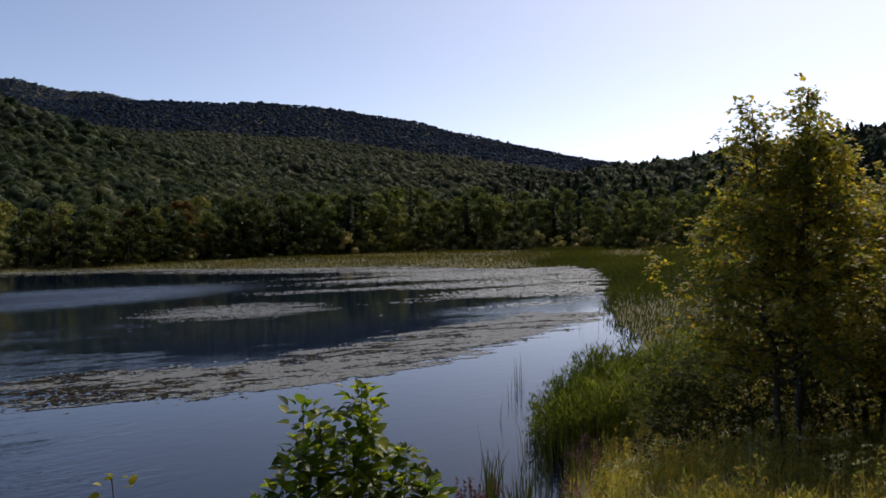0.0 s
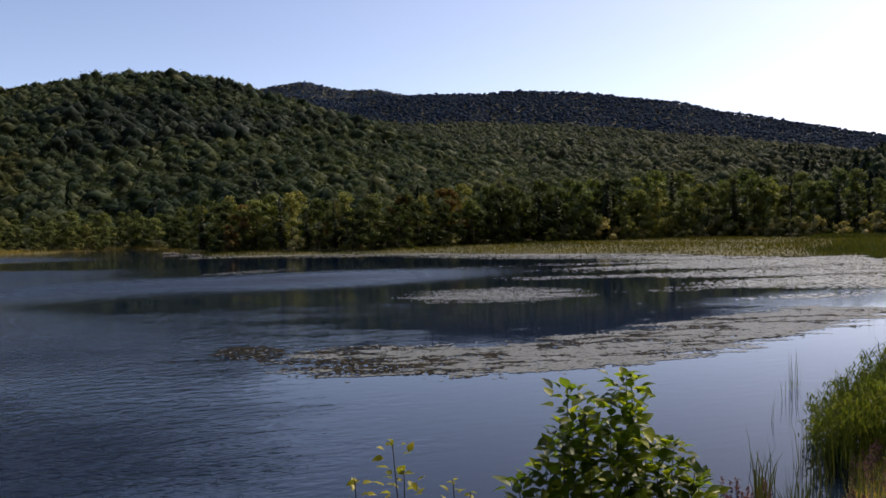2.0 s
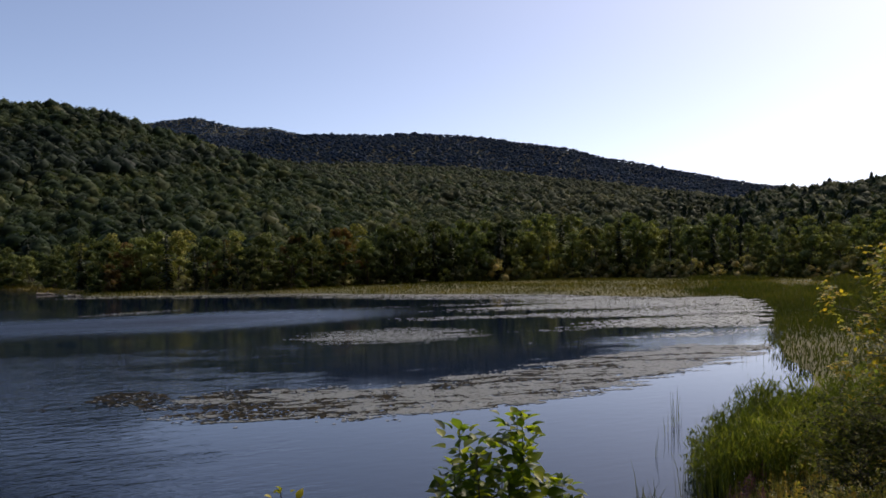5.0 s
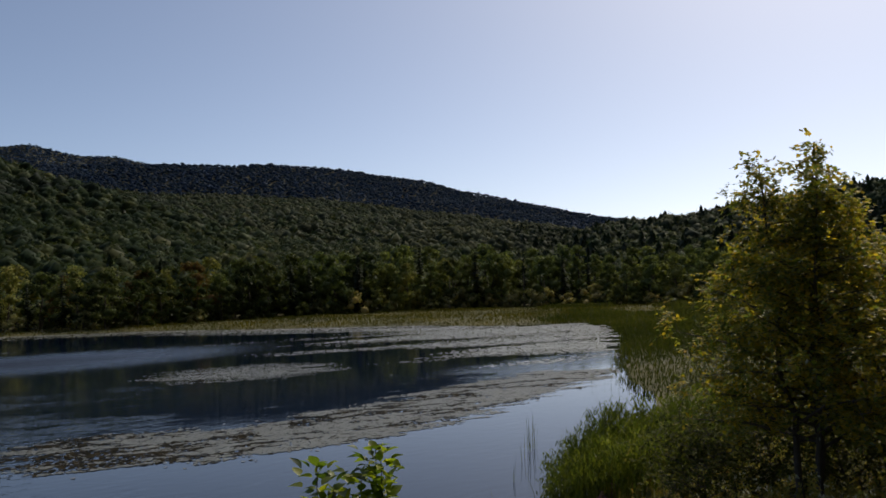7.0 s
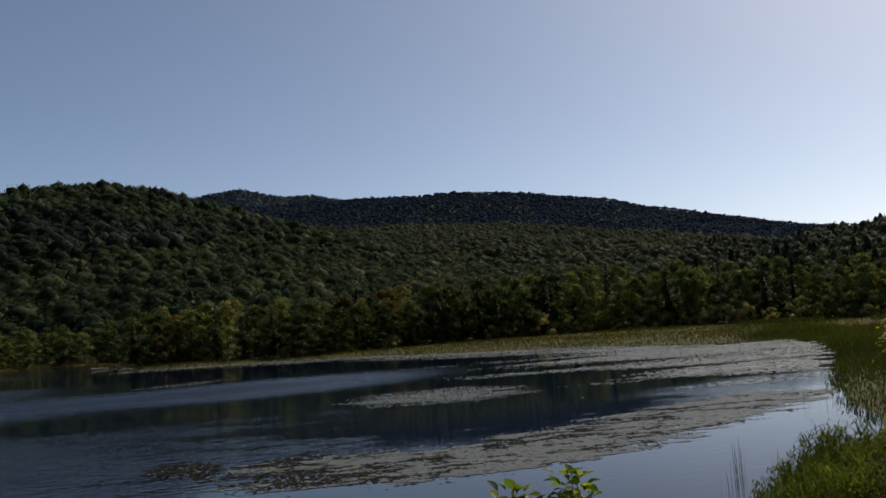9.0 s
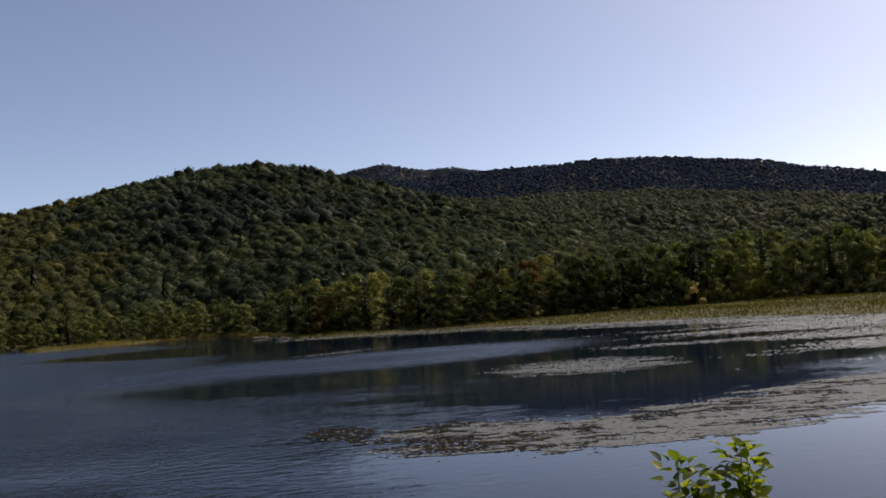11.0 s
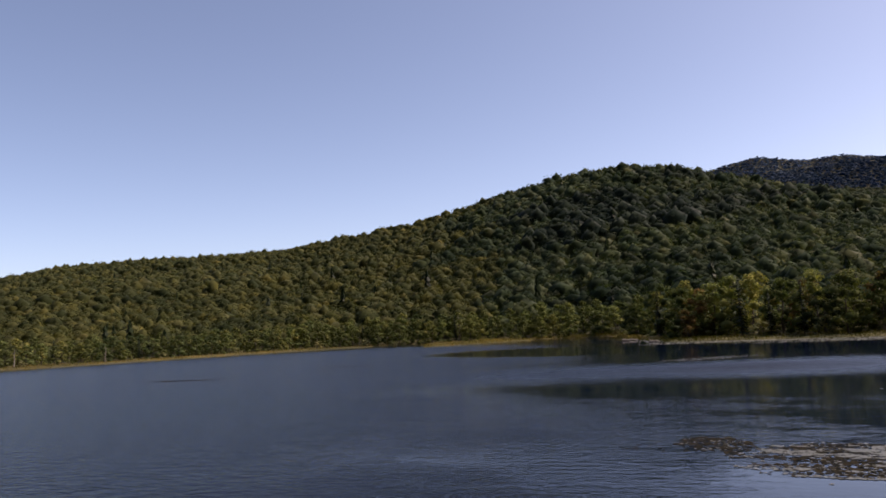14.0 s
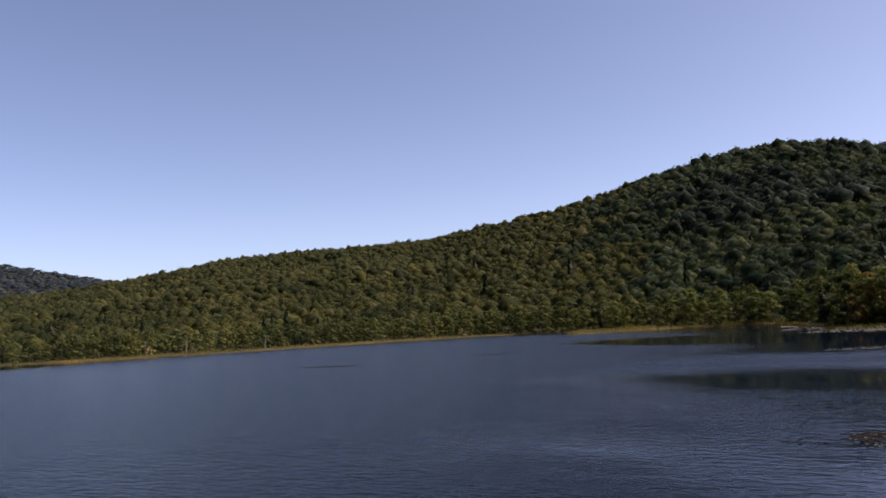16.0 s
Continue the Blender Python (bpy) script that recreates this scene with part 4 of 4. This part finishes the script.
pads("dark_lily_pads", "small cluster of dark lily pads on rippled water", 3600, (-9, 27, -2, 34), lambda x, y: cluster(x, y) < 1.1, 0.08, lambda x, y: grain(x, y, 0.6, 0.35, 16) * 2 - 0.6, PAD_DARK)
pads("stray_lily_pads", "few stray lily pads beside the small cluster", 500, (-10, 28, -2, 33), lambda x, y: ((x + 6.2) / 2.2) ** 2 + ((y - 29.4) / 1.3) ** 2 < 1, 0.07, lambda x, y: grain(x, y, 0.8, 0.4, 17) * 2 - 1.3, PAD_DARK)
wedge = lambda x, y: np.hypot((x + 12.8) / 4.2, (y - 81.3 - 0.62 * (x + 12.8)) / 2.6) + 0.8 * (grain(x, y, 1.6, 0.5, 18) - 0.5)
pads("floating_leaves", "thin pale streak of floating leaves on open water", 2600, (-18, 76, -8, 87), lambda x, y: wedge(x, y) < 1, 0.1, lambda x, y: 0.2 - 0.6 * wedge(x, y), PAD_SHORE)
line_a = lambda x, y: np.hypot((x + 68.5) / 5.2, (y - 64.2 - 0.24 * (x + 68.5)) / 1.0) + 0.5 * (grain(x, y, 1.5, 0.4, 21) - 0.5)
line_b = lambda x, y: np.hypot((x + 57.3) / 3.4, (y - 82.8 - 0.45 * (x + 57.3)) / 0.9) + 0.5 * (grain(x, y, 1.5, 0.4, 22) - 0.5)
pads("floating_weed", "thin dark line of floating weed on open water", 2600, (-75, 60, -62, 68), lambda x, y: line_a(x, y) < 1, 0.13, lambda x, y: 0.9 + 0 * x, PAD_DARK)
pads("floating_weed", "short dark line of floating weed on open water", 1500, (-62, 79, -53, 86), lambda x, y: line_b(x, y) < 1, 0.13, lambda x, y: 0.9 + 0 * x, PAD_DARK)
pads("shore_pads", "pale line of floating leaves along the far shore", 60000, (-46, 85, 45, 150), lambda x, y: (pond_distance(x, y) > -13) & (x > -42), 0.2,
     lambda x, y: 1.0 + 0.16 * pond_distance(x, y) + 1.6 * (grain(x, y, 12, 3, 14) - 0.4) - np.clip((-12 - x) / 14, 0, 2), PAD_SHORE)


# ---------------------------------------------------------------- the bank
def on_bank(x, y):
    az, r = bearing(x, y)
    return (pond_distance(x, y) > -0.1) & (r > 3) & (r < 20) & (az > -66) & (az < -20)


x, y = scattered(200000, (1, 2, 17, 18), on_bank)
keep = rng.random(len(x)) < np.clip(8.0 / np.hypot(x, y), 0.3, 1) ** 1.5
x, y = x[keep], y[keep]
z = land(x, y)
tuft = 0.9 + 0.7 * bumps(x, y, 0.45, 5.0) + 0.5 * bumps(x, y, 1.6)
h = 0.25 * rng.uniform(0.4, 1.4, len(x)) * np.clip(tuft, 0.2, 2)
stuff("bank_grass", "dry yellow and rusty grass on the bank", "grass", [blades(x, y, z - 0.02, h, 0.007 + 0.008 * rng.random(len(x)), 0.6, 0.8)], GRASS)


x, y = scattered(90000, (-11, -9, 11, 9), lambda x, y: (pond_distance(x, y) > 0.2) & (np.hypot(x, y) > 0.4) & (rng.random(len(x)) < np.clip(1.35 - np.hypot(x, y) / 7, 0, 1)))
stuff("path_grass", "short dry grass on the bank round the path", "grass", [blades(x, y, land(x, y) - 0.02, 0.15 * rng.uniform(0.4, 1.3, len(x)) * (1 + 0.5 * bumps(x, y, 0.5)), 0.024, 0.9, 0.8)], GRASS)


def weeds(name, label, count, box, keep, tall, leaf, per=26, size=0.035):
    """Leafy weeds: stems with small leaves up their length."""
    x, y = scattered(count, box, keep)
    z = np.maximum(land(x, y), -0.15)
    h = tall * rng.uniform(0.5, 1.2, len(x))
    out = [blades(x, y, z - 0.02, h, 0.008, 0.12)]
    for k in range(per):
        t = rng.uniform(0.25, 1.0, len(x))
        a = rng.uniform(0, 6.28, len(x))
        reach = 0.07 * tall * (1.3 - t)
        out.append(blades(x + np.cos(a) * reach, y + np.sin(a) * reach, z + h * t, size * rng.uniform(0.8, 2.2, len(x)), size * 0.7, 1.6, 1.0))
    return stuff(name, label, "weeds", out, leaf)


right_bank = lambda x, y: (pond_distance(x, y) > 0.3) & (bearing(x, y)[0] < -35) & (bearing(x, y)[0] > -70) & (bearing(x, y)[1] > 5)
weeds("bank_weeds", "leafy green and yellow weeds on the bank", 1900, (3, 3, 18, 16), right_bank, 0.42, WEED, 34, 0.025)
weeds("goldenrod", "yellowing goldenrod on the bank", 420, (3, 3, 16, 14), right_bank, 0.6, GRASS, 44, 0.025)

FLOWER = foliage("purple loosestrife", [(0.22, 0.1, 0.16), (0.3, 0.15, 0.22), (0.15, 0.09, 0.09)], 0.3, 0.02, 0.6, 2.0)
weeds("loosestrife", "purple loosestrife spikes at the water's edge", 230, (6, 9, 10, 14),
      lambda x, y: (pond_distance(x, y) > -0.3) & (pond_distance(x, y) < 1.0) & (bearing(x, y)[0] < -33) & (bearing(x, y)[0] > -35.5),
      0.5, FLOWER, 34, 0.032)
weeds("loosestrife", "purple loosestrife spikes standing in shallow water", 260, (5, 11, 8, 14), lambda x, y: (bearing(x, y)[1] > 13.2) & (bearing(x, y)[1] < 14.7) & (bearing(x, y)[0] < -25) & (bearing(x, y)[0] > -28.3),
      0.42, FLOWER, 34, 0.03)
PALE = foliage("pale flower heads", [(0.5, 0.46, 0.36), (0.62, 0.6, 0.55), (0.4, 0.34, 0.22)], 0.3, 0.02, 0.6, 2.0)
x, y = scattered(420, (4, 3, 15, 15), right_bank)
x, y = np.repeat(x, 9) + rng.normal(size=9 * len(x)) * 0.05, np.repeat(y, 9) + rng.normal(size=9 * len(y)) * 0.05
up = np.repeat(rng.uniform(0.3, 0.62, len(x) // 9), 9) + rng.normal(size=len(x)) * 0.02
stuff("asters", "small white and beige flower heads among the weeds", "flowers", [blades(x, y, land(x, y) + up, 0.02 + 0.015 * rng.random(len(x)), 0.018, 1.2, 1.0),
      blades(x[::9], y[::9], land(x[::9], y[::9]) - 0.02, up[::9] + 0.02, 0.008, 0.05)], PALE)


# ---------------------------------------------------------------- trees on the bank
def leaflet_sprays(places, ways, leaflets=7, rachis=0.14, leaf=0.062):
    """Compound leaves: pairs of folded leaflets along a drooping stalk."""
    n = len(places)
    ways = ways / np.linalg.norm(ways, axis=1)[:, None]
    level = np.cross(ways, (0, 0, 1.0)) + rng.normal(size=(n, 3)) * 0.25
    level /= np.linalg.norm(level, axis=1)[:, None]
    out = []
    for k in range(leaflets):
        t = (k // 2 + 1) / (leaflets // 2 + 1) if k < leaflets - 1 else 1.1
        sign = 0.0 if k == leaflets - 1 else (1.0 if k % 2 else -1.0)
        base = places + ways * (rachis * t) + (0, 0, -0.05) * np.array([0, 0, 1]) * t * t
        go = ways * (0.55 if sign else 1.0) + level * sign + rng.normal(size=(n, 3)) * 0.22 - (0, 0, 0.25)
        go /= np.linalg.norm(go, axis=1)[:, None]
        flat = np.cross(go, rng.normal(size=(n, 3)) * 0.4 + (0, 0, 1))
        flat /= np.linalg.norm(flat, axis=1)[:, None]
        size = (leaf * rng.uniform(0.7, 1.25, n))[:, None]
        v = np.stack([base, base + go * size * 0.5 + flat * size * 0.32, base + go * size, base + go * size * 0.5 - flat * size * 0.32], 1)
        out.append((v.reshape(-1, 3), np.arange(n * 4).reshape(-1, 4)))
    return joined(out)


def bank_tree(name, label, height, radius, sprays, stems=1, lean=(0, 0), low=0.18, leaf=None, leaf_size=0.064, category="tree", rounded=False, profile=None):
    """A young leafy tree: stems, limbs and twigs, with compound leaves along the outer twigs."""
    tree = tagged(new(name), label, category)
    places, ways = [], []
    per = sprays // stems
    for s_ in range(stems):
        a0 = 2.1 * s_ + 0.7
        off = Vector((math.cos(a0), math.sin(a0), 0)) * (0.26 * radius if stems > 1 else 0)
        tall = height * (1.0 - 0.055 * s_)
        pts = stem_points((off.x * 0.25, off.y * 0.25, -0.15), (off.x + lean[0], off.y + lean[1], tall), 10, 0.05)
        wood = [tube(pts, [0.0105 * tall * (1 - 0.93 * k / 10) + 0.004 for k in range(11)], 8)]
        stem = part("stem", mesh_of("stem", *joined(wood), BARK, True), tree)
        limbs = 34
        for k in range(limbs):
            h = low + (1 - low) * (k + 0.3) / limbs
            p = pts[min(9, int(h * 10))].lerp(pts[min(10, int(h * 10) + 1)], h * 10 % 1)
            a = k * 2.39996 + rng.uniform(-0.3, 0.3)
            reach = radius * (min(1.0, 0.6 + 1.5 * h) if h < 0.5 else ((1 - h) / 0.5) ** 0.95 + 0.02) * rng.uniform(0.6, 1.12) * (1 if stems == 1 else 0.85)
            if rounded:
                reach = radius * math.sqrt(max(0.03, 1 - h * h)) * rng.uniform(0.6, 1.1)
            if profile:
                reach = float(np.interp(h, *zip(*profile))) * rng.uniform(0.6, 1.1)
            rise = reach * (rng.uniform(0.0, 0.45) if profile else rng.uniform(0.2, 0.7))
            end = p + Vector((math.cos(a) * reach, math.sin(a) * reach, rise))
            mid = p.lerp(end, 0.5) + Vector((0, 0, 0.05 * reach))
            limb = [tube([p, mid, end], [0.006 * tall * (1.1 - h) + 0.003, 0.004 * tall * (1.1 - h) + 0.002, 0.002], 5)]
            for q in range(6):
                t = rng.uniform(0.2, 1.0)
                o = p.lerp(end, t)
                twig = Vector((rng.normal(), rng.normal(), rng.normal() * 0.5 + 0.35)).normalized() * (0.07 + reach * rng.uniform(0.2, 0.45))
                limb.append(tube([o, o + twig], [0.004, 0.0015], 4))
                n = max(1, int(per / limbs / 6 * (min(1.6, (reach / (0.62 * radius)) ** 0.6) if profile else 1)))
                w = rng.uniform(0.25, 1.0, n)
                places.append(np.array(o[:]) + np.array(twig[:]) * w[:, None] + rng.normal(size=(n, 3)) * 0.07)
                out = np.array([math.cos(a), math.sin(a), 0.1])
                ways.append(rng.normal(size=(n, 3)) * 0.8 + out)
            part("limb", mesh_of("limb", *joined(limb), BARK, True), stem)
        tip = np.array(pts[-1][:])
        n = 16
        up = rng.uniform(0, 1, n)
        places.append(tip - (0, 0, 1) * up[:, None] * 0.5 + rng.normal(size=(n, 3)) * 0.05)
        ways.append(rng.normal(size=(n, 3)) + (0, 0, 0.5))
    v, f = leaflet_sprays(np.concatenate(places), np.concatenate(ways), leaf=leaf_size)
    part("crown", mesh_of("crown", v, f, leaf or LEAF_NEAR), tree)
    return tree


def ground_at(az, r):
    a = math.radians(az)
    return float(land(-math.sin(a) * r, math.cos(a) * r))


def stand(ob, az, r, turn=0.0, sink=0.0):
    a = math.radians(az)
    x, y = -math.sin(a) * r, math.cos(a) * r
    ob.matrix_basis = pose(x, y, float(land(x, y)) - sink, 0, 0, turn)
    return ob


stand(bank_tree("box_elder_tree", "young box elder with yellow-green leaves on the bank", 6.8 - ground_at(-48.6, 11.0), 1.75, 6600, 3, low=0.22, leaf_size=0.07,
                profile=[(0.2, 1.75), (0.45, 1.5), (0.62, 1.2), (0.76, 0.68), (0.88, 0.4), (1.0, 0.1)]), -48.6, 11.0, -29)
stand(bank_tree("ash_tree", "slender two-stemmed young ash with yellowing leaves", 5.95 - ground_at(-53.6, 12.3), 1.5, 1500, 2), -53.6, 12.3, 100)
stand(bank_tree("ash_tree", "leafy young ash at the edge of the bank", 6.0 - ground_at(-58.5, 11.0), 1.4, 1400), -58.5, 11.0, 10)
stand(bank_tree("alder_shrub", "low leafy shrub beside the reeds", 2.75 - ground_at(-42.0, 12.6), 1.1, 1200, 2, low=0.08, leaf=BUSH, category="shrub", rounded=True), -42.0, 12.6, 60)
stand(bank_tree("alder_shrub", "low leafy shrub under the young trees", 3.1 - ground_at(-45.6, 12.9), 1.2, 1300, 2, low=0.05, leaf=BUSH, category="shrub", rounded=True), -45.6, 12.9, 200)
# Shrubs added as dark filler where the trees' shaded leaves hang low.
stand(bank_tree("alder_shrub", "added dark leafy shrub filling the shade under the young trees", 3.1 - ground_at(-51.0, 12.6), 1.1, 900, 2, low=0.05, leaf=BUSH, category="shrub", rounded=True), -51.0, 12.6, 120)
stand(bank_tree("alder_shrub", "added dark leafy shrub filling the shade at the edge of the bank", 3.4 - ground_at(-56.0, 12.4), 1.2, 900, 2, low=0.05, leaf=BUSH, category="shrub", rounded=True), -56.0, 12.4, 300)


# ---------------------------------------------------------------- shrub below the camera
def leaf_mesh(name, long=0.075, wide=0.042, fold=0.35, curl=0.25, leaf=None):
    """An oval pointed leaf, folded along its midrib and bent back."""
    bm = bmesh.new()
    rows = 6
    left, mid, right = [], [], []
    for k in range(rows + 1):
        t = k / rows
        w = wide * 0.5 * math.sin(math.pi * t ** 0.8) * (1.12 - 0.25 * t)
        x = long * t
        zc = -curl * long * t * t
        mid.append(bm.verts.new((x, 0, zc)))
        if 0 < k < rows:
            left.append(bm.verts.new((x, w, zc + fold * w)))
            right.append(bm.verts.new((x, -w, zc + fold * w)))
    for k in range(rows):
        for sidev, flip in ((left, 1), (right, 0)):
            a, b = mid[k], mid[k + 1]
            p = [v for v in ((sidev[k - 1] if k > 0 else None), (sidev[k] if k < rows - 1 else None)) if v]
            ring = [a, b] + p[::-1]
            bm.faces.new(ring if not flip else ring[::-1])
    me = bpy.data.meshes.new(name)
    bm.to_mesh(me)
    bm.free()
    for p in me.polygons:
        p.use_smooth = True
    me.materials.append(leaf or LEAF_SHRUB)
    return me


LEAVES = [leaf_mesh("leaf", 0.084, 0.052), leaf_mesh("leaf", 0.07, 0.045, 0.2, 0.4), leaf_mesh("leaf", 0.098, 0.058, 0.4, 0.2)]


def shrub(name, label, stems, leaves, size=1.0, kinds=LEAVES, foot=0.0):
    """Stems from one root, each a list of (x, y, z) tips; leaves in pairs up the stems."""
    bush = tagged(new(name), label, "shrub")
    for tip, bend in stems:
        root = Vector((rng.normal() * 0.03, rng.normal() * 0.03, -0.05))
        tip = Vector(tip) - Vector((0, 0, foot))
        pts = [root.lerp(tip, k / 8) + Vector((bend[0] * math.sin(k / 8 * math.pi), bend[1] * math.sin(k / 8 * math.pi), 0)) for k in range(9)]
        stem = part("stem", mesh_of("stem", *tube(pts, [0.006 * (1 - 0.8 * k / 8) + 0.001 for k in range(9)], 6), BARK, True), bush)
        for k in range(leaves):
            t = 1 - min(0.6, 0.62 / (tip - root).length) * (1 - k / (leaves - 1)) ** 1.4 - 0.001
            p = pts[min(7, int(t * 8))].lerp(pts[min(8, int(t * 8) + 1)], (t * 8) % 1)
            a = k * 2.39996 + rng.uniform(-0.4, 0.4)
            up = rng.uniform(-35, 35) if t < 0.9 else rng.uniform(0, 60)
            s_ = size * rng.uniform(0.8, 1.35) * (0.8 if t > 0.97 else 1)
            reach = 0.004 if k > leaves - 5 else 0.012 + 0.075 * rng.random()
            q = p + Vector((math.cos(a), math.sin(a), 0.35)) * reach
            m = pose(*q, rng.uniform(-45, 45), -up, math.degrees(a) + rng.uniform(-50, 50)) @ Matrix.Scale(s_, 4)
            part("leaf", kinds[int(rng.integers(0, len(kinds)))], stem, at=m)
    return bush


stand(shrub("dogwood_shrub", "leafy bright green shrub on the bank below the path", [
    ((0.1, 0.03, 4.3), (0.03, 0.0)), ((-0.16, 0.05, 4.25), (-0.05, 0.02)), ((-0.4, 0.0, 3.87), (-0.06, 0.0)), ((0.1, -0.04, 4.26), (0.04, 0.0)), ((-0.22, -0.08, 4.09), (-0.05, 0.0)),
    ((0.06, 0.12, 4.18), (0.02, 0.04)), ((-0.13, -0.1, 4.18), (0.0, -0.04)), ((0.31, 0.02, 3.98), (0.05, 0.0)), ((0.37, -0.06, 3.88), (0.06, 0.0)),
    ((-0.26, 0.06, 3.9), (-0.05, 0.0)), ((0.17, -0.02, 4.04), (0.03, 0.0)), ((-0.12, 0.12, 4.04), (-0.03, 0.02)),
    ((0.02, -0.09, 4.08), (0.0, -0.02)), ((-0.17, -0.05, 3.98), (-0.02, -0.03)), ((0.1, 0.06, 3.92), (0.02, 0.03)), ((0.25, 0.06, 3.86), (0.05, 0.02)), ((0.42, 0.0, 3.82), (0.06, 0.0))], 72, 0.8, foot=ground_at(-17.0, 3.4)), -17.0, 3.4)
YELLOW = [leaf_mesh("leaf", 0.05, 0.03, leaf=LEAF_YELLOW), leaf_mesh("leaf", 0.04, 0.024, 0.2, 0.5, LEAF_YELLOW)]
stand(shrub("willow_shoot", "thin shoot with small yellowing leaves", [((0.0, 0.0, 4.02), (0.02, 0.0)), ((0.05, 0.02, 3.88), (0.03, 0.0)), ((-0.17, 0.0, 3.85), (-0.03, 0.0))],
            34, 1.0, YELLOW, ground_at(-1.0, 3.4)), -1.0, 3.4)
stand(shrub("willow_shoot", "low shoot with small yellowing leaves", [((0.0, 0.0, 3.8), (0.02, 0.0)), ((0.08, 0.0, 3.74), (0.02, 0.0))], 22, 0.9, YELLOW, ground_at(-5.5, 3.5)), -5.5, 3.5)
